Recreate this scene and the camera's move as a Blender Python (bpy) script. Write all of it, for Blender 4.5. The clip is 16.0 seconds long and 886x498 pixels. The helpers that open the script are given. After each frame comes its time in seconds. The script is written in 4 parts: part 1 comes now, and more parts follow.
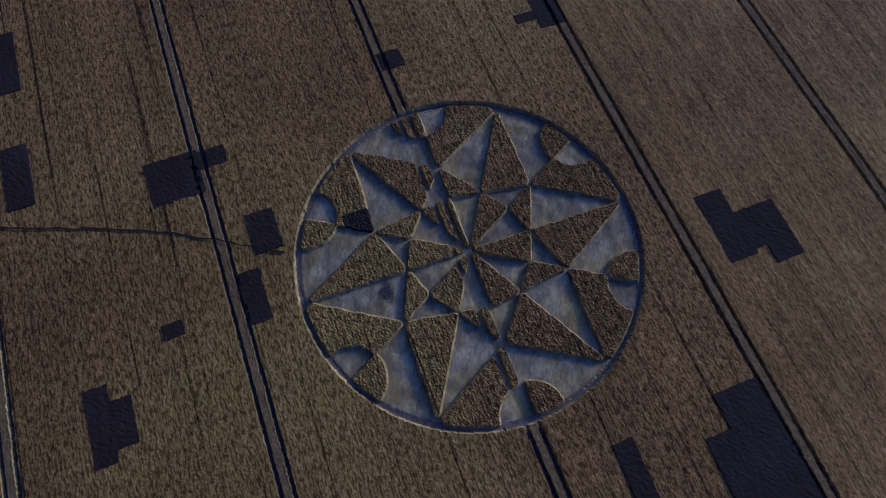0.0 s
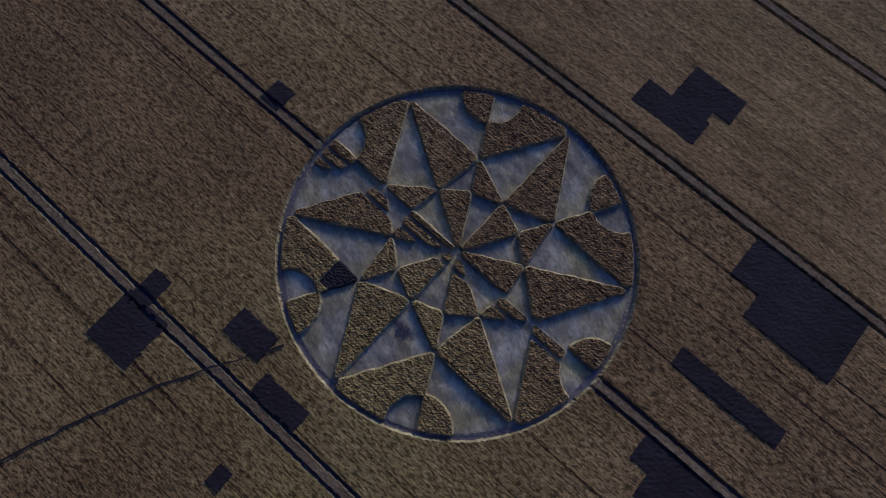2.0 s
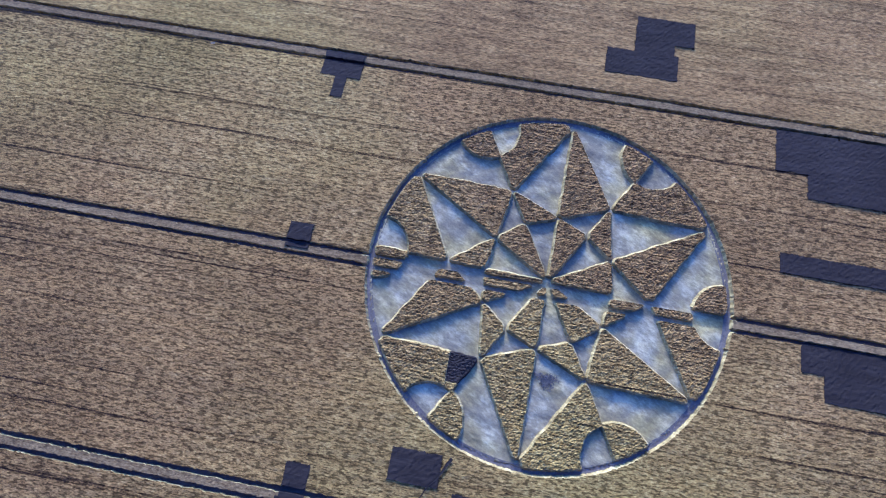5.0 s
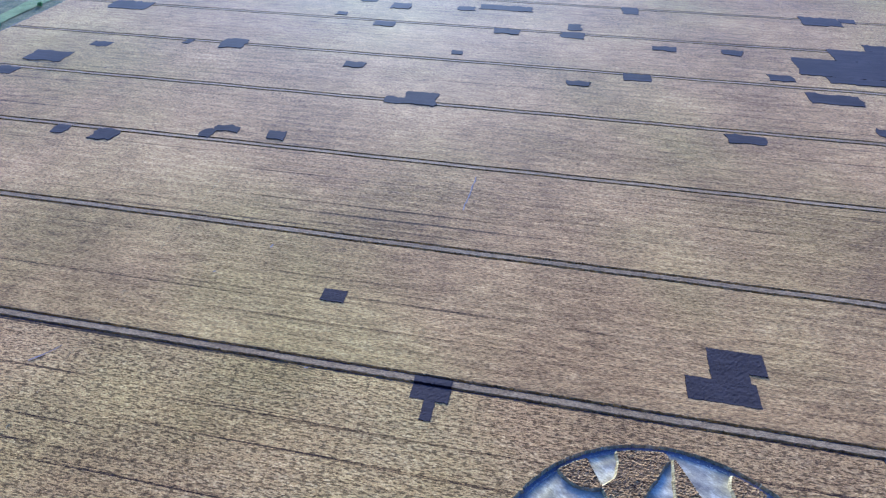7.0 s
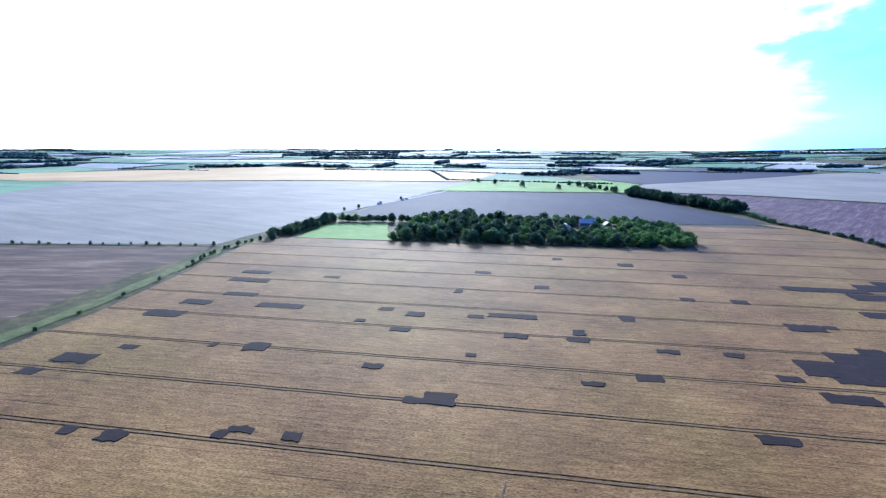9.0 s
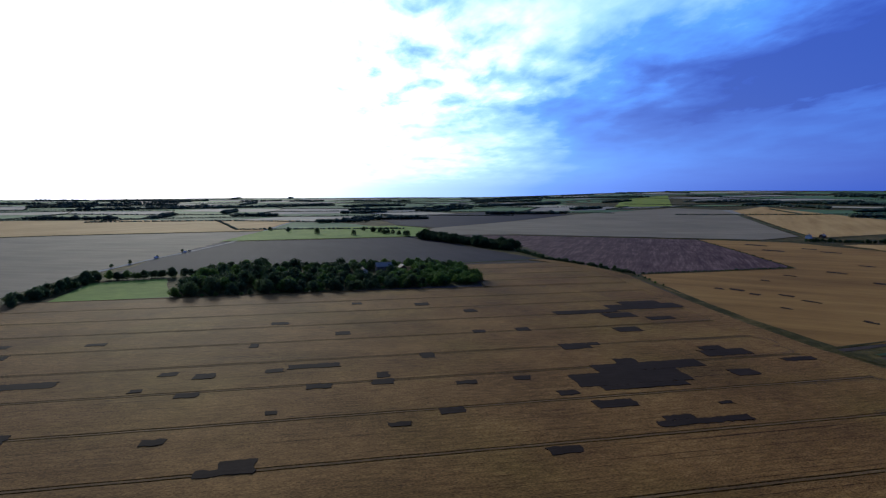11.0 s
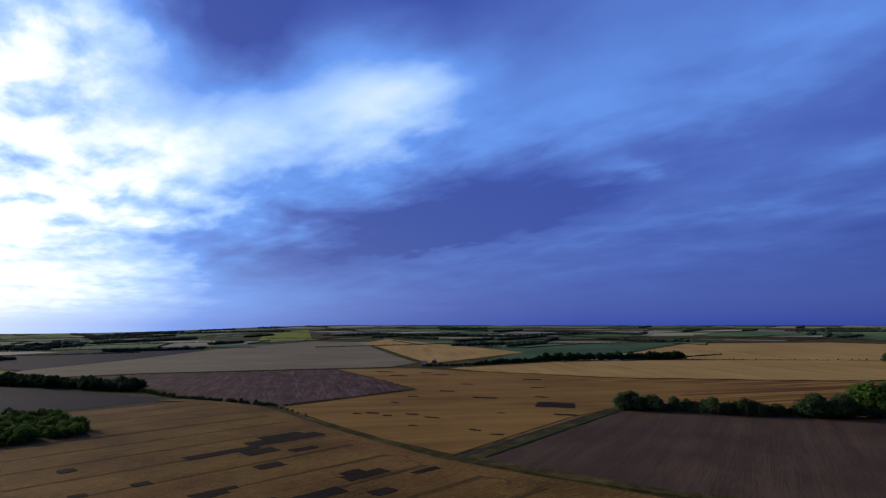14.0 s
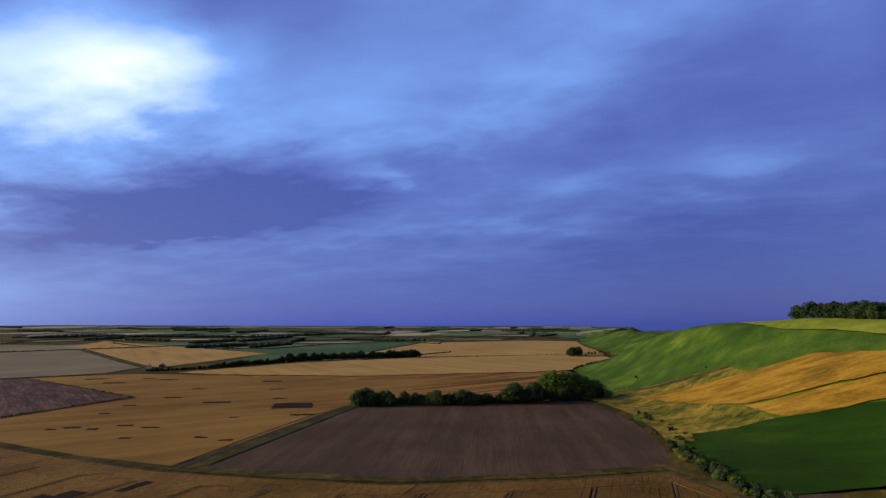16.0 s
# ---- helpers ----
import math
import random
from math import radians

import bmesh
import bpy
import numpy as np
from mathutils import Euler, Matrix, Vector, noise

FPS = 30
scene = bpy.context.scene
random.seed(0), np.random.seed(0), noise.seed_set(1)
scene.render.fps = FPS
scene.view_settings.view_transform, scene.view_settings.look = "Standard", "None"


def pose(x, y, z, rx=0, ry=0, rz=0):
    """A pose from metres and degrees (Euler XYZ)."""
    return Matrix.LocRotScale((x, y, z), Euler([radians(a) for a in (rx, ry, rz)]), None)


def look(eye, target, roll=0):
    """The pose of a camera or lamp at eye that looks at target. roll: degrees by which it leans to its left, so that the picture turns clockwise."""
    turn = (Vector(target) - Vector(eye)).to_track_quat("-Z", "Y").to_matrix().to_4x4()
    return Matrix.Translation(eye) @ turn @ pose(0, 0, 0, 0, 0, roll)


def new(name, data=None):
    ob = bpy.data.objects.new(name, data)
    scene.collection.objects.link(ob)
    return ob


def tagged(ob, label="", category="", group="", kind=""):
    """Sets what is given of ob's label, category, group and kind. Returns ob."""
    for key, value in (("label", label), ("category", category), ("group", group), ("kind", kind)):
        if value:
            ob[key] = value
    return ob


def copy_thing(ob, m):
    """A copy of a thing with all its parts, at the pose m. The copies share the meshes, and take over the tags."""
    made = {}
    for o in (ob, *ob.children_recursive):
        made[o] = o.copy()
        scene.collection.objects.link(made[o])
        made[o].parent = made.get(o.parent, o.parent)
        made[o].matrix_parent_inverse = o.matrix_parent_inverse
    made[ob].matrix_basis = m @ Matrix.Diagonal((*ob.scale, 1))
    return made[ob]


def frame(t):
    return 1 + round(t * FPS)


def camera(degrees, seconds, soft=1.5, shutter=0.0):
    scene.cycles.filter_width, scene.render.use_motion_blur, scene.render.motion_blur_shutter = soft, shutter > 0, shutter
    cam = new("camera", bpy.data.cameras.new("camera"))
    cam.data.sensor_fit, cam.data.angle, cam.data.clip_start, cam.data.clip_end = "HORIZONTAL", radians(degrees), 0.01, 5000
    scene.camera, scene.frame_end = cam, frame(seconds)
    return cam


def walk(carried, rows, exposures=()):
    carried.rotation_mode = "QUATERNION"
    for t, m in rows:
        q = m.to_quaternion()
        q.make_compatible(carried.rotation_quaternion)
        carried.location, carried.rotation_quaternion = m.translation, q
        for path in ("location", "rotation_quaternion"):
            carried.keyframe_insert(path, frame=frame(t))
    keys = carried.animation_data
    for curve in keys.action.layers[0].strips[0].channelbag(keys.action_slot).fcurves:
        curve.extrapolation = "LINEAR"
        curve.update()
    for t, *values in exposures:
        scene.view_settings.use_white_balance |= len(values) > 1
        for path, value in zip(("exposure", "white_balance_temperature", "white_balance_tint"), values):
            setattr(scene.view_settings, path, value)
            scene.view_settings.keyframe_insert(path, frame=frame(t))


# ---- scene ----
cam = camera(77.15, 16.0, 1.25)
# seconds, eye x, y, z in metres, heading (left of +y), pitch, lean in degrees
PATH = [
    (0, 27.04, -16.91, 86.88, 66.10, -70.12, 2.95),
    (0.5, 23.00, -17.31, 86.69, 58.46, -72.37, 3.25),
    (1, 19.06, -17.32, 86.59, 51.77, -73.95, 3.01),
    (1.5, 14.80, -17.33, 86.52, 44.97, -75.45, 2.95),
    (2, 10.42, -17.40, 86.51, 37.79, -76.81, 3.38),
    (2.5, 6.17, -17.60, 86.42, 30.33, -77.80, 3.85),
    (3, 2.30, -18.09, 86.47, 23.41, -78.38, 4.17),
    (3.2, 0.80, -18.37, 86.49, 20.91, -78.50, 3.83),
    (5.3, -14.65, -23.08, 86.23, 10.84, -70.92, -0.72),
    (5.5, -16.31, -23.36, 86.29, 10.90, -67.13, -0.49),
    (6, -20.00, -23.82, 86.80, 11.40, -57.33, -0.40),
    (6.5, -23.90, -24.40, 86.95, 11.20, -49.25, -0.25),
    (7, -27.90, -24.85, 87.28, 10.90, -41.68, 0.00),
    (7.5, -30.60, -25.51, 87.32, 11.38, -31.73, -0.26),
    (8, -33.30, -26.15, 86.94, 11.46, -22.52, -0.19),
    (8.2, -34.23, -26.44, 86.55, 11.48, -19.29, -0.19),
    (10.3, -36.68, -25.61, 85.44, 0.77, -7.68, -0.02),
    (10.5, -36.18, -25.35, 85.04, -2.19, -7.49, -0.09),
    (11, -36.00, -24.10, 84.21, -10.55, -6.21, -0.06),
    (11.5, -35.48, -21.95, 82.72, -19.05, -2.57, -0.21),
    (12, -34.81, -20.15, 81.05, -22.62, 2.74, -0.18),
    (12.5, -34.39, -18.99, 80.03, -27.09, 7.34, -0.16),
    (13, -34.22, -18.16, 79.67, -32.91, 7.61, -0.16),
    (13.5, -33.21, -16.95, 79.06, -39.92, 7.63, -0.06),
    (14, -31.59, -15.90, 78.14, -46.00, 7.66, 0.01),
    (14.5, -30.47, -16.83, 77.71, -50.91, 7.64, 0.11),
    (15, -29.95, -19.27, 77.63, -56.23, 7.64, 0.06),
    (15.5, -30.15, -21.15, 77.44, -63.57, 7.74, 0.13),
    (16, -30.43, -22.33, 77.29, -71.22, 7.77, 0.17),
]


def seen_from(x, y, z, yaw, pitch, lean):
    a, b = radians(yaw), radians(pitch)
    ahead = Vector((-math.sin(a) * math.cos(b), math.cos(a) * math.cos(b), math.sin(b)))
    return look((x, y, z), Vector((x, y, z)) + 50 * ahead, lean)


EXPOSURES = [(0.0, 0.2, 3980, 20), (3.2, 0.2, 3980, 19), (5.3, 2.5, 3680, 14), (7.0, 2.7, 3680, 12), (8.2, 2.75, 3900, 12),
             (10.3, 0.4, 4750, 5), (11.5, -0.1, 5150, 5), (12.4, -0.4, 5550, 6), (13.2, -0.62, 5700, 6), (14.0, -0.18, 6000, 8), (15.0, 0.22, 6950, 8), (16.0, 0.22, 7250, 8)]
walk(cam, [(t, seen_from(*row)) for t, *row in PATH], EXPOSURES)

# ---- world and sun ----
SUN_AZ, SUN_EL = 104.0, 16.0
SUN_DIR = Vector((math.cos(radians(SUN_AZ)) * math.cos(radians(SUN_EL)), math.sin(radians(SUN_AZ)) * math.cos(radians(SUN_EL)), math.sin(radians(SUN_EL))))


class Nodes:
    """A short way to write node trees."""

    def __init__(self, tree):
        self.tree = tree
        tree.nodes.clear()

    def add(self, kind, **links):
        node = self.tree.nodes.new(kind)
        for key, value in links.items():
            name = key.replace("_", " ")
            self.give(node.inputs[int(name[1:])] if name[0] == "i" and name[1:].isdigit() else node.inputs[name], value)
        return node

    def give(self, socket, value):
        if isinstance(value, bpy.types.NodeSocket):
            self.tree.links.new(value, socket)
        else:
            socket.default_value = (*value, 1.0) if isinstance(value, tuple) and len(value) == 3 and socket.type == "RGBA" else value

    def math(self, op, a, b=0.0, c=0.0, clamp=False):
        node = self.add("ShaderNodeMath", i0=a, i1=b, i2=c)
        node.operation, node.use_clamp = op, clamp
        return node.outputs[0]

    def noise(self, vector, scale, detail=4.0, rough=0.55, distort=0.0):
        return self.add("ShaderNodeTexNoise", Vector=vector, Scale=scale, Detail=detail, Roughness=rough, Distortion=distort).outputs["Fac"]

    def ramp(self, fac, stops):
        node = self.add("ShaderNodeValToRGB", Fac=fac)
        els = node.color_ramp.elements
        while len(els) < len(stops):
            els.new(0.5)
        for el, (pos, col) in zip(els, stops):
            el.position, el.color = pos, (*col, 1.0)
        return node.outputs["Color"]

    def mix(self, fac, a, b, how="MIX"):
        node = self.add("ShaderNodeMix")
        node.data_type, node.blend_type = "RGBA", how
        for socket, value in ((node.inputs[0], fac), (node.inputs[6], a), (node.inputs[7], b)):
            self.give(socket, value)
        return node.outputs[2]

    def mapping(self, vector, scale, turn=0.0):
        return self.add("ShaderNodeMapping", Vector=vector, Scale=scale, Rotation=(0, 0, radians(turn))).outputs[0]


world = bpy.data.worlds.new("sky")
scene.world = world
world.use_nodes = True
n = Nodes(world.node_tree)
way = n.add("ShaderNodeTexCoord").outputs["Generated"]
xyz = n.add("ShaderNodeSeparateXYZ", Vector=way)
height = n.math("MAXIMUM", xyz.outputs[2], 0.0)
depth = n.math("ADD", height, 0.14)
plane = n.add("ShaderNodeCombineXYZ", X=n.math("DIVIDE", xyz.outputs[0], depth), Y=n.math("DIVIDE", xyz.outputs[1], depth), Z=0.0).outputs[0]
plane = n.mapping(plane, (1.0, 1.0, 1.0), -86)
banks = n.noise(n.mapping(plane, (0.45, 0.7, 1.0)), 1.0, 3.0, 0.5, 0.2)
puffs = n.noise(n.mapping(plane, (0.95, 1.25, 1.0)), 1.9, 7.0, 0.52, 0.15)
wisps = n.noise(n.mapping(plane, (1.2, 1.9, 1.0)), 3.0, 6.0, 0.55, 0.2)
haze = n.math("MULTIPLY", height, 6.5, clamp=True)
# bearing and elevation in degrees, frayed by the cloud noise
bearing = n.math("MULTIPLY", n.math("ARCTAN2", xyz.outputs[1], xyz.outputs[0]), 57.2958)
bearing = n.math("ADD", bearing, n.math("MULTIPLY", n.math("MULTIPLY", n.math("SUBTRACT", puffs, 0.5), haze), 13.0))
rising = n.math("MULTIPLY", n.math("ARCSINE", height), 57.2958)
rising = n.math("ADD", rising, n.math("MULTIPLY", n.math("MULTIPLY", n.math("SUBTRACT", wisps, 0.5), haze), 5.0))


def toward(az, el):
    a, e = radians(az), radians(el)
    node = n.add("ShaderNodeVectorMath", i0=way, i1=(math.cos(a) * math.cos(e), math.sin(a) * math.cos(e), math.sin(e)))
    node.operation = "DOT_PRODUCT"
    return node.outputs["Value"]


def lobe(az, el, wide, high, lean, amount, crisp=0.0):
    """A soft opening (or a bank, if the amount is negative) in the clouds; lean is its rise for each degree to the right, crisp sharpens its lower side."""
    da = n.math("SUBTRACT", bearing, az)
    de = n.math("ADD", n.math("SUBTRACT", rising, el), n.math("MULTIPLY", da, lean))
    if crisp:
        de = n.math("MULTIPLY", de, n.math("ADD", 1.0, n.math("MULTIPLY", n.math("LESS_THAN", de, 0.0), crisp)))
    da, de = n.math("DIVIDE", da, wide), n.math("DIVIDE", de, high)
    far = n.math("ADD", n.math("MULTIPLY", da, da), n.math("MULTIPLY", de, de))
    return n.math("MULTIPLY", n.math("EXPONENT", n.math("MULTIPLY", far, -0.5)), amount)


near_sun = n.math("MAXIMUM", n.math("SUBTRACT", n.math("MULTIPLY", toward(SUN_AZ, SUN_EL), 9.0), 8.40), 0.0)
white = n.math("DIVIDE", n.math("SUBTRACT", bearing, 66.0), 24.0, clamp=True)
white = n.math("MULTIPLY", white, n.math("DIVIDE", n.math("SUBTRACT", 190.0, bearing), 30.0, clamp=True))
level = n.math("ADD", n.math("MULTIPLY", n.math("SUBTRACT", banks, 0.5), 0.34), n.math("MULTIPLY", n.math("SUBTRACT", puffs, 0.5), 0.31))
level = n.math("ADD", level, n.math("MULTIPLY", n.math("SUBTRACT", wisps, 0.5), n.math("ADD", 0.11, n.math("MULTIPLY", white, 1.2))))
level = n.math("ADD", n.math("MULTIPLY", level, haze), n.math("ADD", n.math("MULTIPLY", near_sun, 0.6), n.math("MULTIPLY", white, 0.29)))
level = n.math("ADD", level, 0.34)
BANKS = [(77, 14, 12, 7, 0.0, 0.17), (63, 18, 11, 6, 0.1, 0.25), (49, 22, 7, 4, -0.1, 0.22), (66, 28, 5, 3.5, 0.0, -0.40), (48, 32.5, 16, 3.2, 0.0, -0.22),
         (43, 9.5, 18, 4.2, 0.22, -0.34, 2.0), (26, 19, 8, 4.5, 0.0, 0.16), (25, 15, 2.5, 1.0, 0.0, 0.16), (-9, 14.5, 5, 1.5, 0.0, 0.12), (76, 3.5, 12, 2.6, 0.0, 0.28),
         (122, 14, 16, 12, 0.0, 0.45), (8, 4, 30, 4, 0.0, -0.10), (12, 26, 10, 5, 0.0, 0.07), (-10, 22, 9, 5, 0.0, -0.10), (-8, 8, 10, 5, 0.0, -0.14), (48, 6.6, 11, 0.6, 0.11, 0.09)]
for bank in BANKS:
    level = n.math("ADD", level, lobe(*bank))
level = n.math("MAXIMUM", level, 0.13)
overhead = n.math("MULTIPLY", n.math("SUBTRACT", height, 0.66), 2.6, clamp=True)
behind = n.math("MULTIPLY", n.math("SUBTRACT", 0.0, toward(70, 0)), 1.2, clamp=True)
overhead = n.math("ADD", overhead, behind)
level = n.math("SUBTRACT", level, overhead, clamp=True)
clouds = n.ramp(level, [(0.0, (0.012, 0.02, 0.075)), (0.14, (0.043, 0.073, 0.37)), (0.30, (0.085, 0.15, 0.52)), (0.50, (0.16, 0.34, 0.88)), (0.66, (0.52, 0.72, 1.08)), (0.84, (1.3, 1.27, 1.27))])
low = n.math("POWER", n.math("SUBTRACT", 1.0, height, clamp=True), 8.0)
low = n.math("MULTIPLY", low, n.math("DIVIDE", n.math("SUBTRACT", 64.0, bearing), 34.0, clamp=True))
clouds = n.mix(n.math("MULTIPLY", low, 0.85), clouds, (0.018, 0.052, 0.36))
gloom = n.math("MULTIPLY", n.math("POWER", n.math("SUBTRACT", 1.0, height, clamp=True), 6.0), n.math("DIVIDE", n.math("SUBTRACT", 24.0, bearing), 30.0, clamp=True))
clouds = n.mix(n.math("MULTIPLY", gloom, 0.75), clouds, (0.012, 0.035, 0.26))
air = n.add("ShaderNodeTexSky")
air.sky_type, air.sun_disc, air.sun_elevation, air.sun_rotation = "NISHITA", False, radians(SUN_EL), radians(90 - SUN_AZ)
sky = air.outputs[0]
layer = n.add("ShaderNodeBackground", Color=clouds, Strength=1.0).outputs[0]
clear = n.add("ShaderNodeBackground", Color=sky, Strength=0.012).outputs[0]
both = n.add("ShaderNodeAddShader", i0=layer, i1=clear).outputs[0]
n.add("ShaderNodeOutputWorld", Surface=both)

sun = new("sun", bpy.data.lights.new("sun", "SUN"))
sun.data.energy, sun.data.angle, sun.data.color = 2.9, radians(11), (1.0, 0.80, 0.53)
sun.matrix_world = look(SUN_DIR * 200, (0, 0, 0))


# ---- materials ----
def material(name, stops, sizes=(0.02, 0.3, 4.0), weights=(0.5, 0.3, 0.35), stretch=(1.0, 1.0), turn=0.0, rough=0.9, bump=0.3, bump_size=3.0, gloss=0.04, per_piece=0.0, tint=None, lines=0.0, seethrough=0.0, gap_shade=0.0, tint_size=0.011):
    """A rough natural surface: three scales of noise, stretched along the drill rows, mixed through a colour ramp."""
    mat = bpy.data.materials.new(name)
    mat.use_nodes = True
    k = Nodes(mat.node_tree)
    at = k.add("ShaderNodeNewGeometry").outputs["Position"]
    rows = k.mapping(k.mapping(at, (1, 1, 1), turn), (stretch[0], stretch[1], 1.0))
    total = k.math("MULTIPLY", k.math("SUBTRACT", k.noise(at, sizes[0], 3.0), 0.5), weights[0] * 2.4)
    total = k.math("ADD", total, k.math("MULTIPLY", k.math("SUBTRACT", k.noise(rows, sizes[1], 4.0), 0.5), weights[1] * 2.4))
    fine = k.noise(rows, sizes[2], 3.0, 0.7)
    total = k.math("ADD", total, k.math("MULTIPLY", k.math("SUBTRACT", fine, 0.5), weights[2] * 2.4))
    if lines:
        long = k.noise(k.mapping(k.mapping(at, (1, 1, 1), turn), (0.006, 0.95, 1.0)), 1.0, 3.0, 0.6)
        total = k.math("SUBTRACT", total, k.math("MULTIPLY", k.math("SUBTRACT", long, 0.59, clamp=True), lines * 6))
    if per_piece:
        chance = k.add("ShaderNodeObjectInfo").outputs["Random"]
        total = k.math("ADD", total, k.math("MULTIPLY", k.math("SUBTRACT", chance, 0.5), per_piece))
    colour = k.ramp(k.math("ADD", total, 0.5, clamp=True), stops)
    if tint:
        where = k.math("MULTIPLY", k.math("SUBTRACT", k.noise(at, tint_size, 3.0), 0.46), 5.0, clamp=True)
        colour = k.mix(k.math("MULTIPLY", where, 0.75), colour, k.mix(1.0, colour, tint, "MULTIPLY"))
    if gap_shade:
        # short ear gaps, their shade painted dark, drawn out along the drill rows
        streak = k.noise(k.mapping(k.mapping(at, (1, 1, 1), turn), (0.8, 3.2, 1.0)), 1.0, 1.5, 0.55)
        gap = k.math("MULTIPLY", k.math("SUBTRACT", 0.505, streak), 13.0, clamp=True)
        colour = k.mix(k.math("MULTIPLY", gap, gap_shade), colour, k.mix(1.0, colour, (0.07, 0.06, 0.07), "MULTIPLY"))
    tops = k.noise(rows, bump_size, 3.0, 0.7)
    relief = k.add("ShaderNodeBump", Strength=1.0, Distance=bump, Height=tops).outputs[0]
    skin = k.add("ShaderNodeBsdfPrincipled", **{"Base_Color": colour, "Roughness": rough, "Specular_IOR_Level": gloss, "Normal": relief}).outputs[0]
    if seethrough:
        glow = k.add("ShaderNodeBsdfTranslucent", Color=colour).outputs[0]
        skin = k.add("ShaderNodeMixShader", Fac=seethrough, i1=skin, i2=glow).outputs[0]
    k.add("ShaderNodeOutputMaterial", Surface=skin)
    return mat


EARS = [(0.0, (0.021, 0.011, 0.005)), (0.35, (0.137, 0.070, 0.018)), (0.65, (0.255, 0.139, 0.036)), (1.0, (0.43, 0.256, 0.078))]
WHEAT = material("ripe_wheat", EARS, (0.018, 0.8, 5.2), (0.34, 0.3, 0.75), (0.5, 1.3), bump=0.035, bump_size=4.0, rough=0.85, tint=(0.94, 1.07, 0.8), lines=0.9, gap_shade=0.68)
WHEAT_EVEN = material("dense_even_wheat", EARS, (0.018, 0.5, 4.0), (0.34, 0.3, 0.5), (0.3, 1.2), bump=0.02, bump_size=4.0, rough=0.85, tint=(0.94, 1.07, 0.8), lines=0.5, gap_shade=0.45)
RIDGE = material("thin_pale_wheat", [(0.0, (0.04, 0.023, 0.009)), (0.4, (0.120, 0.069, 0.024)), (1.0, (0.255, 0.162, 0.062))],
                 (0.03, 0.8, 5.2), (0.3, 0.3, 0.7), (0.5, 1.2), bump=0.03, rough=0.85, gap_shade=0.3)
STALKS = material("straw_stalks", [(0.0, (0.085, 0.055, 0.018)), (0.5, (0.235, 0.160, 0.050)), (1.0, (0.39, 0.28, 0.10))], (0.25, 1.0, 3.0), (0.6, 0.5, 0.6), rough=0.7, bump=0.03)
TRODDEN = material("trodden_stubble", [(0.0, (0.058, 0.042, 0.030)), (0.5, (0.112, 0.083, 0.058)), (1.0, (0.18, 0.135, 0.09))], (0.1, 0.7, 4.0), (0.3, 0.3, 0.5), bump=0.04)
STRAW = material("laid_straw", [(0.0, (0.070, 0.052, 0.033)), (0.5, (0.188, 0.140, 0.073)), (1.0, (0.43, 0.33, 0.17))],
                 (0.16, 0.55, 2.6), (0.45, 0.4, 0.35), (0.6, 1.3), 25, rough=0.9, bump=0.05, bump_size=1.6, gloss=0.0, tint=(1.22, 1.12, 0.62), tint_size=0.13)
DEAD = material("sprayed_off_crop", [(0.0, (0.014, 0.009, 0.006)), (0.5, (0.025, 0.017, 0.012)), (1.0, (0.044, 0.031, 0.022))],
                (0.05, 0.5, 3.0), (0.3, 0.3, 0.4), (0.15, 1.5), bump=0.02, gloss=0.03)
SOIL = material("bare_soil", [(0.0, (0.035, 0.026, 0.020)), (0.5, (0.063, 0.047, 0.034)), (1.0, (0.11, 0.083, 0.06))], (0.05, 0.6, 4.0), (0.3, 0.3, 0.4), bump=0.06)
VERGE = material("rough_grass", [(0.0, (0.022, 0.022, 0.006)), (0.45, (0.052, 0.045, 0.011)), (0.75, (0.12, 0.088, 0.025)), (1.0, (0.22, 0.152, 0.05))],
                 (0.02, 0.15, 1.2), (0.5, 0.4, 0.3), bump=0.3, bump_size=1.0)
VERGE_GREEN = material("damp_verge_grass", [(0.0, (0.045, 0.048, 0.010)), (0.5, (0.092, 0.094, 0.020)), (1.0, (0.16, 0.155, 0.036))], (0.03, 0.15, 1.0), (0.4, 0.5, 0.3), bump=0.15)
MEADOW = material("mown_meadow", [(0.0, (0.08, 0.125, 0.016)), (0.5, (0.155, 0.222, 0.028)), (1.0, (0.25, 0.32, 0.048))], (0.02, 0.12, 1.5), (0.3, 0.3, 0.2), bump=0.1)
PLOUGH = material("ploughed_earth", [(0.0, (0.042, 0.026, 0.017)), (0.5, (0.086, 0.055, 0.036)), (1.0, (0.16, 0.105, 0.066))],
                  (0.012, 0.08, 0.9), (0.35, 0.32, 0.3), (0.06, 1.2), -14, bump=0.2, bump_size=0.8)
STUBBLE_DARK = material("dark_stubble", [(0.0, (0.036, 0.018, 0.017)), (0.5, (0.084, 0.047, 0.041)), (1.0, (0.19, 0.120, 0.092))],
                        (0.03, 0.10, 0.35), (0.3, 0.45, 0.6), (0.09, 1.0), -58, bump=0.2, bump_size=0.6)
# dark bluish tone puts haze and cloud shade into the stubble's colour
STUBBLE_PURPLE = material("harrowed_stubble", [(0.0, (0.015, 0.014, 0.019)), (0.5, (0.025, 0.022, 0.029)), (1.0, (0.040, 0.035, 0.042))],
                          (0.008, 0.06, 0.6), (0.4, 0.3, 0.2), (0.2, 1.2), 80, bump=0.1, bump_size=0.6)
STUBBLE_WEST = material("brown_streaked_stubble", [(0.0, (0.034, 0.019, 0.010)), (0.4, (0.080, 0.048, 0.022)), (0.7, (0.125, 0.080, 0.040)), (1.0, (0.20, 0.14, 0.075))],
                        (0.012, 0.10, 0.5), (0.3, 0.7, 0.4), (0.18, 1.0), -9, bump=0.2, bump_size=0.6)
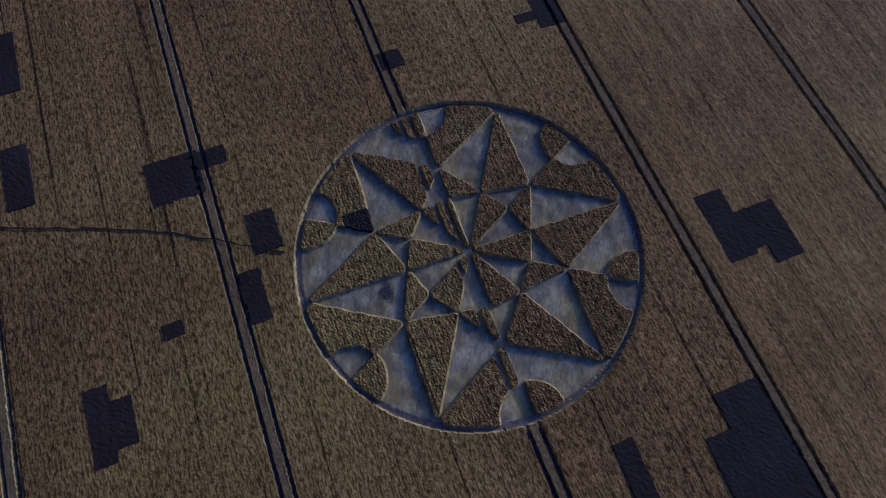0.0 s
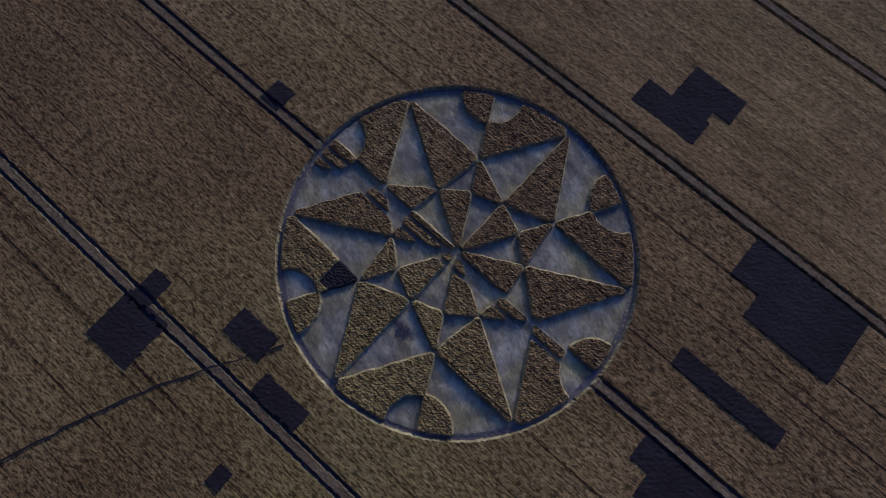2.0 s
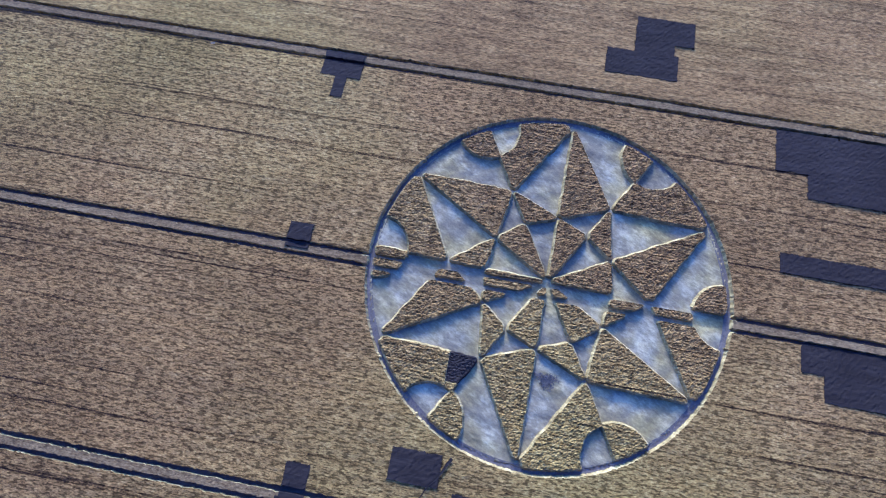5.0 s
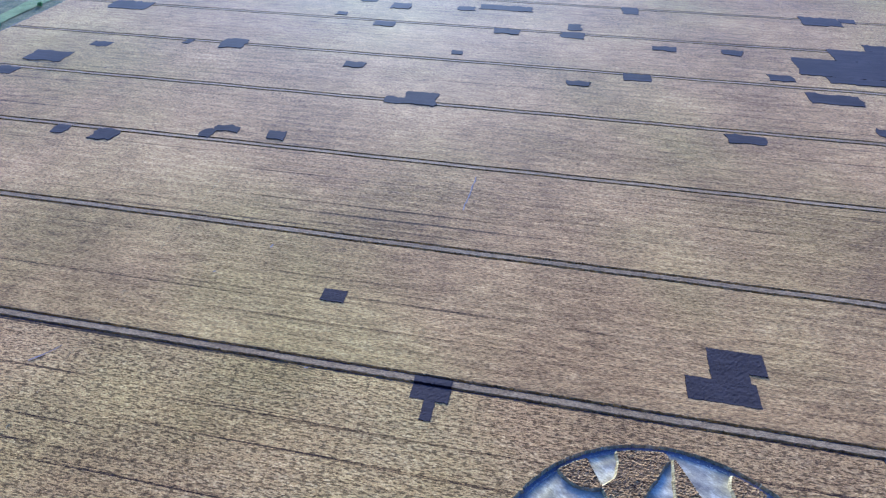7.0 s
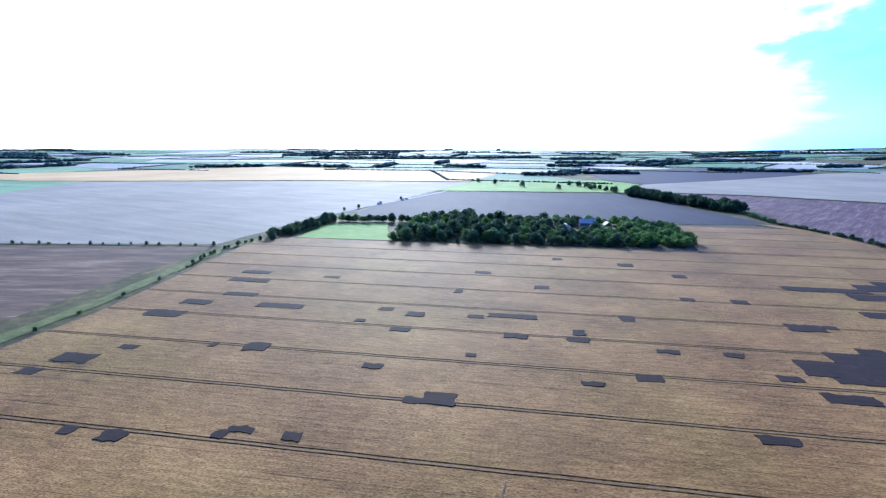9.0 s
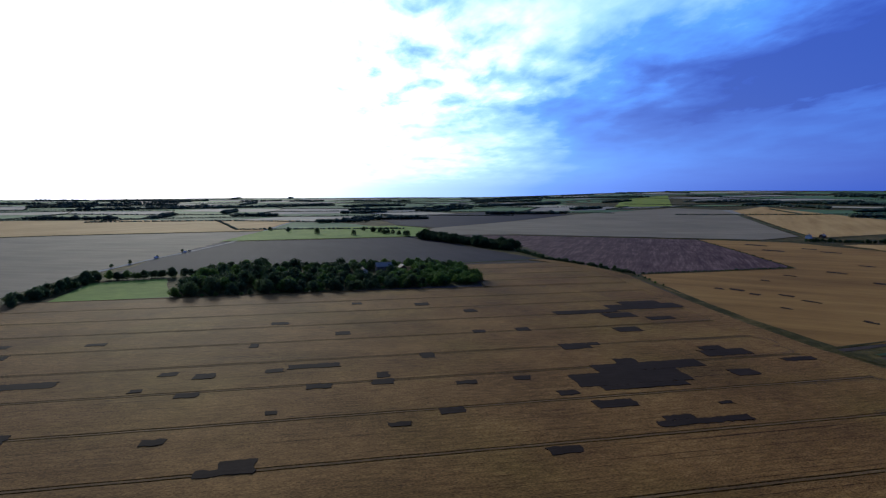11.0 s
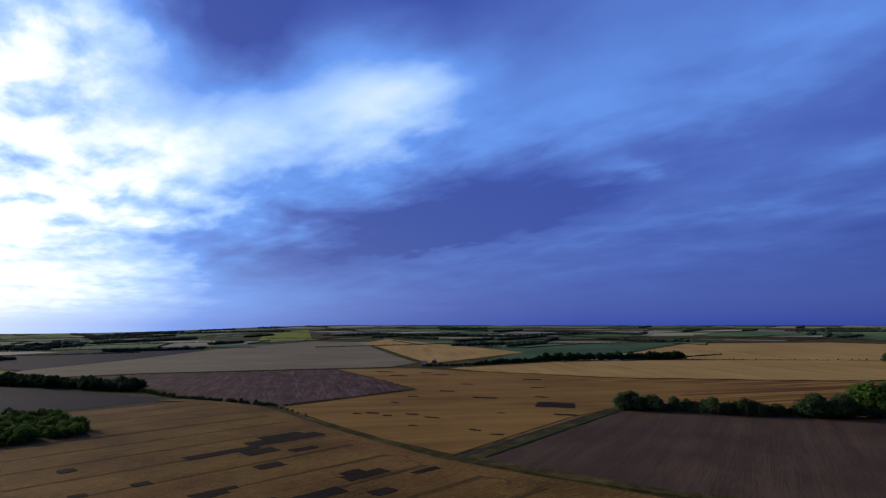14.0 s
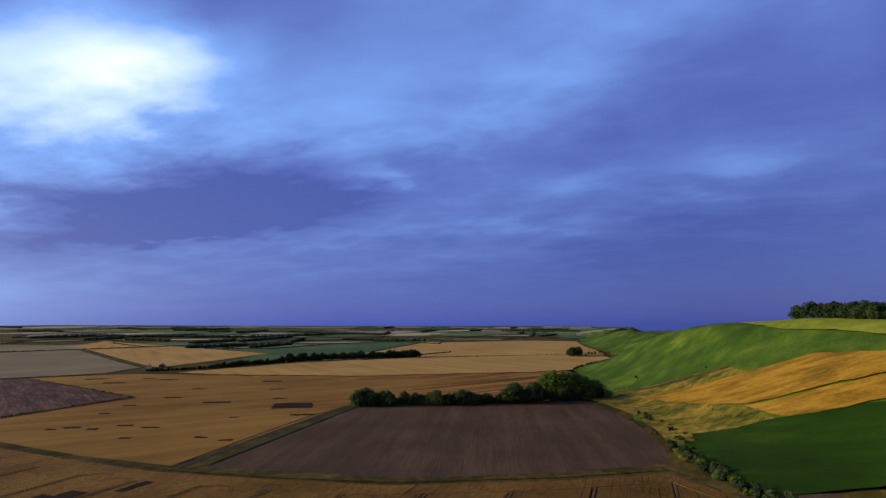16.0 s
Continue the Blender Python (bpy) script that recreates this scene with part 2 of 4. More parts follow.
STUBBLE_PALE = material("pale_stubble", [(0.0, (0.13, 0.105, 0.068)), (0.5, (0.215, 0.176, 0.108)), (1.0, (0.31, 0.255, 0.16))],
                        (0.006, 0.05, 0.6), (0.4, 0.3, 0.2), (0.2, 1.3), 20, bump=0.1, bump_size=0.6)
GOLD = material("golden_stubble", [(0.0, (0.115, 0.058, 0.014)), (0.5, (0.245, 0.134, 0.032)), (1.0, (0.38, 0.225, 0.06))],
                (0.006, 0.04, 0.6), (0.4, 0.45, 0.25), (0.12, 1.2), 35, bump=0.15, bump_size=0.7)
GOLD_PALE = material("light_golden_stubble", [(0.0, (0.27, 0.155, 0.045)), (0.5, (0.42, 0.262, 0.082)), (1.0, (0.55, 0.37, 0.13))],
                     (0.006, 0.04, 0.6), (0.3, 0.45, 0.2), (0.1, 1.3), 130, bump=0.1, bump_size=0.7)
GOLD_BROWN = material("banded_brown_stubble", [(0.0, (0.095, 0.045, 0.015)), (0.4, (0.19, 0.092, 0.022)), (0.7, (0.33, 0.18, 0.04)), (1.0, (0.46, 0.28, 0.075))],
                      (0.01, 0.085, 0.6), (0.15, 1.1, 0.2), (0.03, 1.0), 29, bump=0.15, bump_size=0.7)
HILL_GOLD = material("dry_hill_grass", [(0.0, (0.07, 0.085, 0.010)), (0.3, (0.18, 0.10, 0.012)), (0.6, (0.29, 0.165, 0.020)), (1.0, (0.40, 0.245, 0.04))],
                     (0.02, 0.09, 0.6), (0.5, 0.6, 0.45), (0.25, 1.4), -50, bump=0.25, bump_size=0.5)
DRY = material("dry_rough_grass", [(0.0, (0.022, 0.042, 0.006)), (0.35, (0.088, 0.092, 0.012)), (0.6, (0.20, 0.150, 0.024)), (1.0, (0.42, 0.27, 0.052))],
               (0.03, 0.13, 0.7), (0.6, 0.5, 0.45), (1.0, 1.2), 30, bump=0.25, bump_size=0.5)
HILL_TOP = material("bright_hilltop_grass", [(0.0, (0.10, 0.14, 0.015)), (0.5, (0.20, 0.24, 0.028)), (1.0, (0.33, 0.34, 0.05))], (0.02, 0.08, 0.5), (0.5, 0.5, 0.3), (0.3, 1.3), 20, bump=0.2, bump_size=0.5)
PASTURE = material("hill_pasture", [(0.0, (0.020, 0.056, 0.006)), (0.4, (0.044, 0.094, 0.010)), (0.7, (0.092, 0.150, 0.016)), (1.0, (0.22, 0.25, 0.034))],
                   (0.008, 0.03, 0.35), (0.5, 0.5, 0.25), (0.5, 1.5), 20, bump=0.25, bump_size=0.35)
# green ley whose shade is painted in as a very dark base colour
LEY = material("dark_green_ley", [(0.0, (0.007, 0.022, 0.002)), (0.5, (0.015, 0.042, 0.003)), (1.0, (0.036, 0.076, 0.007))], (0.012, 0.06, 0.8), (0.6, 0.4, 0.3), (0.25, 1.4), -40, bump=0.15, bump_size=0.8)
# far fields: distance haze is put into these paler, bluer base colours
FAR_GREEN = material("hazed_pasture", [(0.0, (0.045, 0.082, 0.042)), (0.5, (0.098, 0.158, 0.062)), (1.0, (0.22, 0.28, 0.10))], (0.003, 0.02, 0.2), (0.4, 0.3, 0.1), bump=0.0, per_piece=0.6)
FAR_TAN = material("hazed_arable", [(0.0, (0.16, 0.15, 0.125)), (0.5, (0.28, 0.25, 0.19)), (1.0, (0.44, 0.38, 0.24))], (0.003, 0.02, 0.2), (0.4, 0.3, 0.1), bump=0.0, per_piece=0.8)
LEAF = material("summer_leaves", [(0.0, (0.028, 0.046, 0.021)), (0.5, (0.062, 0.096, 0.040)), (1.0, (0.115, 0.155, 0.055))], (0.05, 0.4, 1.5), (0.4, 0.3, 0.3), rough=0.7, bump=0.0, seethrough=0.4, per_piece=0.5)
# lighter copy of LEAF; sun on the brighter trees is put into its colour
LEAF_LIGHT = material("light_green_leaves", [(0.0, (0.045, 0.085, 0.018)), (0.5, (0.095, 0.160, 0.032)), (1.0, (0.18, 0.25, 0.052))], (0.05, 0.4, 1.5), (0.4, 0.3, 0.3), rough=0.7, bump=0.0, seethrough=0.4, per_piece=0.4)
LEAF_DARK = material("dark_beech_leaves", [(0.0, (0.017, 0.032, 0.015)), (0.5, (0.040, 0.067, 0.028)), (1.0, (0.075, 0.112, 0.042))], (0.05, 0.4, 1.5), (0.4, 0.3, 0.3), rough=0.8, bump=0.0, seethrough=0.3)
# paler, bluer leaves for far hedges and woods, with haze in the colour
FAR_LEAF = material("hazed_leaves", [(0.0, (0.045, 0.065, 0.042)), (0.5, (0.080, 0.110, 0.070)), (1.0, (0.12, 0.15, 0.09))], (0.02, 0.2, 1.0), (0.4, 0.3, 0.3), rough=0.8, bump=0.0, seethrough=0.4)
BARK = material("bark", [(0.0, (0.05, 0.04, 0.03)), (1.0, (0.14, 0.11, 0.08))], (0.5, 2.0, 8.0), bump=0.03)
PAINT = material("white_render", [(0.0, (0.62, 0.61, 0.58)), (1.0, (0.82, 0.81, 0.78))], (0.2, 1.0, 6.0), bump=0.01)
STONE = material("grey_stone_wall", [(0.0, (0.10, 0.09, 0.08)), (1.0, (0.24, 0.22, 0.19))], (0.3, 1.0, 5.0), bump=0.02)
# pale warm slate; the roofs' sky reflection is put into the base colour
SLATE = material("slate_roof", [(0.0, (0.42, 0.35, 0.25)), (1.0, (0.60, 0.51, 0.39))], (0.3, 1.5, 6.0), rough=0.9, bump=0.02)
GLASS = material("window_glass", [(0.0, (0.02, 0.025, 0.03)), (1.0, (0.05, 0.055, 0.06))], rough=0.4, bump=0.0, gloss=0.4)
TARMAC = material("pale_road", [(0.0, (0.16, 0.155, 0.15)), (1.0, (0.30, 0.29, 0.27))], (0.05, 0.3, 3.0), bump=0.01)


# ---- building helpers ----
rng, luck = np.random.default_rng(7), random.Random(5)


def smooth(a, b, v):
    u = min(1.0, max(0.0, (v - a) / (b - a)))
    return u * u * (3 - 2 * u)


def hill_foot(x):
    near = min(x, 977.0) - 227
    bay = np.interp(x, [977, 1207, 1369, 1480, 1600, 1900, 2300, 3200], [0, -16, -56, -58, -30, 48, 108, 190])
    return -62 + 0.155 * near + 0.00005 * max(0, near) ** 2 + float(bay)


def terrain(x, y):
    """Height of the land: flat round the circle, a chalk hill to the south-east, rising ground far off."""
    r = math.hypot(x + 30, y + 20)
    rise = 66 - 58 * smooth(52, 80, math.degrees(math.atan2(y + 20, x + 30)) % 360)
    z = rise * smooth(900, 4800, r) * min(1, r / 4800) + 1.5 * math.sin(x / 260 + y / 410) * smooth(700, 1500, r)
    s = (hill_foot(x) - y) * 0.98
    top = 82 - 0.024 * max(0, x - 900)
    coombe = 0.5 * math.exp(-((x + 0.5 * s - 1290) / 120) ** 2) + 0.35 * math.exp(-((x + 0.5 * s - 1900) / 170) ** 2)
    z += max(0, top) * smooth(-6, 215, s) * smooth(120, 260, x + 0.35 * s) * (1 - coombe)
    z += 1.1 * math.sin(s / 11 + 1.2 * math.sin(x / 70)) * smooth(30, 80, s) * smooth(560, 680, x)
    z += 2.2 * math.sin(s / 34 + x / 90) * smooth(40, 120, s) * smooth(260, 330, x)
    return z


def mesh_from(name, verts, faces, mat, flat=True):
    data = bpy.data.meshes.new(name)
    data.from_pydata(verts, [], faces)
    data.materials.append(mat)
    if not flat:
        data.polygons.foreach_set("use_smooth", [True] * len(data.polygons))
    data.update()
    return data


def part(name, bm, mat, parent, label=""):
    data = bpy.data.meshes.new(name)
    bm.to_mesh(data)
    bm.free()
    data.materials.append(mat)
    ob = new(name, data)
    ob.parent = parent
    return tagged(ob, label)


def sheet(name, verts, quads, mat, drop, stalks=None, flare=0.0, soft=False):
    """A crop canopy from an array of corners and quads; its rim gets a wall of stalks down to the soil, leaning out by flare."""
    quads = np.asarray(quads)
    used, back = np.unique(quads, return_inverse=True)
    verts, quads = np.asarray(verts)[used], back.reshape(quads.shape)
    a, b = quads.ravel(), np.roll(quads, -1, axis=1).ravel()
    key, twin = a * len(verts) + b, b * len(verts) + a
    rim = ~np.isin(key, twin)
    ra, rb = a[rim], b[rim]
    ids = np.unique(np.r_[ra, rb])
    lower = np.full(len(verts), -1)
    lower[ids] = len(verts) + np.arange(len(ids))
    out = np.zeros((len(verts), 2))
    step = verts[rb, :2] - verts[ra, :2]
    for end in (ra, rb):
        np.add.at(out, end, np.stack([step[:, 1], -step[:, 0]], 1))
    out /= np.maximum(np.hypot(out[:, 0], out[:, 1]), 1e-6)[:, None]
    foot = verts[ids].copy()
    lean = flare(foot)[:, None] if callable(flare) else flare
    foot[:, :2] += out[ids] * lean * rng.uniform(0.9, 1.1, (len(ids), 1))
    foot[:, 2] = drop
    allv = np.concatenate([verts, foot])
    allq = np.concatenate([quads, np.stack([rb, ra, lower[ra], lower[rb]], 1)])
    data = bpy.data.meshes.new(name)
    data.vertices.add(len(allv))
    data.vertices.foreach_set("co", allv.ravel())
    data.loops.add(allq.size)
    data.loops.foreach_set("vertex_index", allq.ravel().astype(np.int32))
    data.polygons.add(len(allq))
    data.polygons.foreach_set("loop_start", np.arange(0, allq.size, 4, dtype=np.int32))
    data.materials.append(mat)
    if stalks:
        data.materials.append(stalks)
        data.polygons.foreach_set("material_index", np.r_[np.zeros(len(quads)), np.ones(len(ra))].astype(np.int32))
    data.update(calc_edges=True)
    data.polygons.foreach_set("use_smooth", [soft] * len(allq))
    return new(name, data)


def grid_quads(nx, ny):
    i = np.arange(nx * ny).reshape(ny, nx)
    return np.stack([i[:-1, :-1], i[:-1, 1:], i[1:, 1:], i[1:, :-1]], -1).reshape(-1, 4)


def drape(name, corners, mat, lift, cell=40.0, uneven=1.2):
    """A field: its outline cut into cells and laid over the land."""
    bm = bmesh.new()
    rim = []
    for (xa, ya), (xb, yb) in zip(corners, corners[1:] + corners[:1]):
        span = math.hypot(xb - xa, yb - ya)
        k = max(1, int(span / max(9.0, cell * 0.6)))
        for i in range(k):
            w = uneven * math.sin(math.pi * i / k) ** 0.3 if i else 0.0
            rim.append((xa + (xb - xa) * i / k + w * luck.uniform(-1, 1), ya + (yb - ya) * i / k + w * luck.uniform(-1, 1)))
    bm.faces.new([bm.verts.new((x, y, 0)) for x, y in rim])
    for axis in (0, 1):
        lo, hi = min(c[axis] for c in corners), max(c[axis] for c in corners)
        for k in range(1, int((hi - lo) / cell) + 1):
            co = [0, 0, 0]
            co[axis] = lo + k * cell
            no = [0, 0, 0]
            no[axis] = 1
            bmesh.ops.bisect_plane(bm, geom=bm.verts[:] + bm.edges[:] + bm.faces[:], plane_co=co, plane_no=no)
    bmesh.ops.triangulate(bm, faces=bm.faces[:])
    for v in bm.verts:
        v.co.z = terrain(v.co.x, v.co.y) + lift
    for f in bm.faces:
        if f.normal.z < 0:
            f.normal_flip()
        f.smooth = True
    data = bpy.data.meshes.new(name)
    bm.to_mesh(data)
    bm.free()
    data.materials.append(mat)
    return tagged(new(name, data), kind="structure")


# ---- the land ----
SOIL_Z = -0.75
rings = [0, 60, 120, 180, 240, 300, 360, 420, 480, 540, 600, 660, 720, 800, 880, 960, 1050, 1150, 1300, 1450, 1600, 1800, 2000, 2300, 2600, 3000, 3400, 3800, 4200, 4500, 4700, 4880]
SECTORS = 200
gv, gf = [(-30, -20, SOIL_Z)], []
for r in rings[1:]:
    for k in range(SECTORS):
        a = 2 * math.pi * k / SECTORS
        x, y = -30 + r * math.cos(a), -20 + r * math.sin(a)
        under = 6.0 * smooth(-30, 20, hill_foot(x) - y) * smooth(600, 750, x)
        gv.append((x, y, terrain(x, y) + SOIL_Z - under))
for k in range(SECTORS):
    gf.append((0, 1 + k, 1 + (k + 1) % SECTORS))
    for q in range(len(rings) - 2):
        a, b = 1 + q * SECTORS + k, 1 + q * SECTORS + (k + 1) % SECTORS
        gf.append((a, a + SECTORS, b + SECTORS, b))
tagged(new("ground", mesh_from("ground", gv, gf, VERGE, False)), "open chalk downland ground of rough dry grass", "ground", kind="structure")

soil = [(-258, -300), (235, -300), (262, -70), (302, -37), (270, 14), (232, 93), (221, 152), (213, 219), (216, 277), (224, 352), (244, 476), (232, 561), (201, 606), (100, 588), (85, 450), (-165, 428), (-282, 436), (-282, 382), (-258, 210)]
tagged(drape("field_soil", soil, SOIL, SOIL_Z + 0.02, 60), "bare brown soil under the ripe wheat", "soil")


# ---- where the wheat was sprayed off: rectangles x0, x1, y0, y1 ----
PATCHES = [
    [(-34.4, -25.9, -47.2, -38.4), (-33.8, -30.4, -38.4, -33.6)], [(-19.0, -11.8, -33.2, -28.8)], [(-9.3, -0.5, -37.5, -33.6)],
    [(-42.7, -39.0, -1.6, 2.4)], [(9.9, 20.2, 47.4, 52.4), (9.9, 16.8, 44.5, 47.4), (5.0, 17.6, 40.0, 44.9)], [(35.2, 56.0, 26.0, 33.4), (40.5, 56.0, 21.6, 26.0)],
    [(36.2, 55.0, 8.2, 11.3)], [(39.5, 60.0, -7.0, -2.6), (43.0, 59.0, -11.0, -7.0)], [(-71.7, -58.0, -69.0, -65.2)], [(-46.1, -33.8, -70.0, -65.7)],
    [(-5.2, -2.9, -50.0, -47.0)], [(0.6, 12.3, -63.1, -59.8), (3.4, 10.5, -59.8, -56.6)], [(-44.7, -37.7, 30.5, 35.6), (-42.0, -40.1, 26.4, 30.5)],
    [(-69.3, -64.2, 50.5, 53.8)],
]
CIRCLE_PATCH = (-13.4, -8.6, -18.2, -13.6)


def in_patch(x, y):
    hit = np.zeros(np.shape(x), bool)
    x, y = x + 0.10 * np.sin(y * 1.9 + 0.7 * x), y + 0.10 * np.sin(x * 1.6)
    for rects in PATCHES:
        for x0, x1, y0, y1 in rects:
            hit |= (x > x0) & (x < x1) & (y > y0) & (y < y1)
    return hit


# ---- the wheat field ----
TRAMS = [-289.4, -253.4, -217.4, -181.4, -145.4, -109.4, -74.6, -38.3, -1.7, 34.7, 71.4, 107.4] + [142.6 + 36 * k for k in range(13)]
WHEEL, HALF_RUT = 0.95, 0.37
RING_OUT, RING_IN = 29.15, 28.05


def between(table, v):
    return np.interp(v, [a for a, _ in table], [b for _, b in table])


WEST = [(-300, -256), (210, -256), (382, -278), (435, -280), (436.01, 86), (600, 104)]
EAST = [(-300, 228), (-70, 256), (-37, 298), (14, 266), (93, 229), (152, 219), (219, 211), (277, 214), (352, 222), (476, 241), (561, 229), (606, 199)]


def ruffle(x, y):
    """Uneven ear height of the crop."""
    big = 0.05 * np.sin(x * 0.21 + 1.3 * np.sin(y * 0.13)) + 0.04 * np.sin(y * 0.37 + x * 0.05)
    rows = 0.008 * np.sin(y * 2 * np.pi / 1.3) + 0.012 * np.sin(y * 2 * np.pi / 3.1 + 0.4)
    return big + rows + rng.normal(0, 0.011, x.shape)


def canopy(name, y0, y1, x0, x1, step, label):
    ny, nx = max(2, int(round((y1 - y0) / step)) + 1), int(round((x1 - x0) / step)) + 1
    xx, yy = np.meshgrid(np.linspace(x0, x1, nx), np.linspace(y0, y1, ny))
    inner = np.ones_like(xx, bool)
    inner[[0, -1]] = False
    xx = xx + rng.normal(0, step * 0.16, xx.shape) * inner
    yy = yy + rng.normal(0, step * 0.16, xx.shape)
    r = np.hypot(xx, yy)
    near = np.abs(r - RING_OUT) < step * 0.75
    grow = np.where(near, (RING_OUT + rng.normal(0, 0.05, r.shape)) / np.maximum(r, 1), 1.0)
    xx, yy = xx * grow, yy * grow
    verts = np.stack([xx, yy, ruffle(xx, yy)], -1).reshape(-1, 3)
    quads = grid_quads(nx, ny)
    mid = verts[quads].mean(1)
    quads = quads[(np.hypot(mid[:, 0], mid[:, 1]) > RING_OUT - 0.02) & ~in_patch(mid[:, 0], mid[:, 1])]
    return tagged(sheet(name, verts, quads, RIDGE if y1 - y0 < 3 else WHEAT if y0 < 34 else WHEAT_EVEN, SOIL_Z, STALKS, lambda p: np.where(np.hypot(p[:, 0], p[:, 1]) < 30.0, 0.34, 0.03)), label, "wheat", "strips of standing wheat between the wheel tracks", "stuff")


def far_canopy(name, y0, y1, side, label, step):
    ys = np.linspace(y0, y1, max(2, int((y1 - y0) / step) + 1))
    lo, hi = between(WEST, ys), between(EAST, ys)
    if side < 0:
        hi = np.full_like(ys, NEAR_X[0])
    elif side > 0:
        lo = np.full_like(ys, NEAR_X[1])
    u = np.linspace(0, 1, int((hi - lo).max() / step) + 1)
    xx = lo[:, None] + (hi - lo)[:, None] * u[None]
    yy = np.repeat(ys[:, None], len(u), 1)
    xx = xx + rng.normal(0, step * 0.15, xx.shape)
    verts = np.stack([xx, yy, ruffle(xx, yy) * min(1.0, 0.5 + 0.35 * step)], -1).reshape(-1, 3)
    return tagged(sheet(name, verts, grid_quads(len(u), len(ys)), RIDGE if y1 - y0 < 3 else WHEAT if y0 < 34 else WHEAT_EVEN, SOIL_Z, STALKS), label, "wheat", "strips of standing wheat between the wheel tracks", "stuff")


NEAR_X = (-112.0, 118.0)
for k, tram in enumerate(TRAMS):
    after = TRAMS[k + 1] if k + 1 < len(TRAMS) else tram + 36
    for y0, y1, label in ((tram - WHEEL + HALF_RUT, tram + WHEEL - HALF_RUT, "narrow ridge of ripe wheat between two wheel ruts"),
                          (tram + WHEEL + HALF_RUT, after - WHEEL - HALF_RUT, "broad strip of ripe golden-brown standing wheat")):
        if y1 > 604:
            continue
        if y0 < 436 < y1:
            far_canopy("wheat_strip", 436.5, y1, 0, label, 2.5)
            y1 = 435.5
        if -75 < tram < 106:
            canopy("wheat_strip", y0, y1, *NEAR_X, 0.36, label)
            far_canopy("wheat_strip", y0, y1, -1, label, 0.8)
            far_canopy("wheat_strip", y0, y1, 1, label, 0.8)
        else:
            far_canopy("wheat_strip", y0, y1, 0, label, 1.1 if 100 < tram < 260 else 2.5)

# the headland along the eastern edge, where no wheel track runs through
hy = np.arange(-295, 604, 2.2)
hu = np.linspace(0, 1, 9)
hx = between(EAST, hy)[:, None] - 17 + 16.6 * hu[None]
hx[:, 1:-1] += rng.normal(0, 0.3, (len(hy), 7))
hyy = np.repeat(hy[:, None], 9, 1)
hz = 0.10 + 0.5 * ruffle(hx, hyy)
tagged(sheet("wheat_headland", np.stack([hx, hyy, hz], -1).reshape(-1, 3), grid_quads(9, len(hy)), WHEAT_EVEN, SOIL_Z, STALKS), "unbroken headland of ripe wheat along the farm track", "wheat", kind="stuff")

# ---- the crop circle ----
TURN = 28.0
RA, RB, RC, RD, RIM_R, RIM_C = 28.0, 16.3, 10.9, 10.2, 5.3, 28.2


def standing(x, y):
    """True where the wheat of the six-pointed pattern was left standing."""
    wob = 0.035 * np.sin(x * 1.7 + 0.6 * y) + 0.03 * np.sin(y * 2.3 - 0.4 * x)
    x, y = x + wob, y - wob
    r, ang = np.hypot(x, y), np.mod(np.degrees(np.arctan2(y, x)) - TURN, 60.0)
    px, py = r * np.cos(np.radians(ang)), r * np.sin(np.radians(ang))
    at = lambda rad, deg: (rad * math.cos(radians(deg)), rad * math.sin(radians(deg)))
    a0, a1, b, c0, c1, d = at(RA, 0), at(RA, 60), at(RB, 30), at(RC, 0), at(RC, 60), at(RD, 30)

    def outside(p, q):
        """Whether points lie on the far side of the line p-q from the centre."""
        side = (q[0] - p[0]) * (py - p[1]) - (q[1] - p[1]) * (px - p[0])
        home = (q[0] - p[0]) * (0 - p[1]) - (q[1] - p[1]) * (0 - p[0])
        return side * home < 0

    rim = at(RIM_C, 30)
    disc = np.hypot(px - rim[0], py - rim[1]) < RIM_R
    first = ang < 30
    one = np.where(outside(a0, b), ~disc, np.where(outside(c0, b), False, outside(c0, d)))
    two = np.where(outside(b, a1), disc, np.where(outside(b, c1), True, np.where(outside(d, c1), False, True)))
    up = np.where(first, one, two) & (r < RING_IN)
    for p, size in ((a0, 0.9), (a1, 0.9), (b, 0.55), (c0, 0.5), (c1, 0.5), (d, 0.45), ((0, 0), 0.8)):
        up &= np.hypot(px - p[0], py - p[1]) > size
    for rut in (TRAMS[8] - WHEEL, TRAMS[8] + WHEEL):
        up &= np.abs(y + wob - rut) > HALF_RUT + 0.04
    return up


STEP = 0.17
side = np.arange(-28.3, 28.3, STEP)
nn = len(side)
gx, gy = np.meshgrid(side, side)
mark = standing(gx[:-1, :-1] + STEP / 2, gy[:-1, :-1] + STEP / 2)
tags = np.where(mark, np.arange(mark.size).reshape(mark.shape) + 1, 0)
for _ in range(700):
    pad = np.pad(tags, 1)
    top = np.maximum.reduce([pad[1:-1, 1:-1], pad[:-2, 1:-1], pad[2:, 1:-1], pad[1:-1, :-2], pad[1:-1, 2:]])
    then = np.where(mark, top, 0)
    if (then == tags).all():
        break
    tags = then
jx, jy = gx + rng.normal(0, 0.02, gx.shape), gy + rng.normal(0, 0.02, gx.shape)
cells = grid_quads(nn, nn)
flat_tags = tags.ravel()
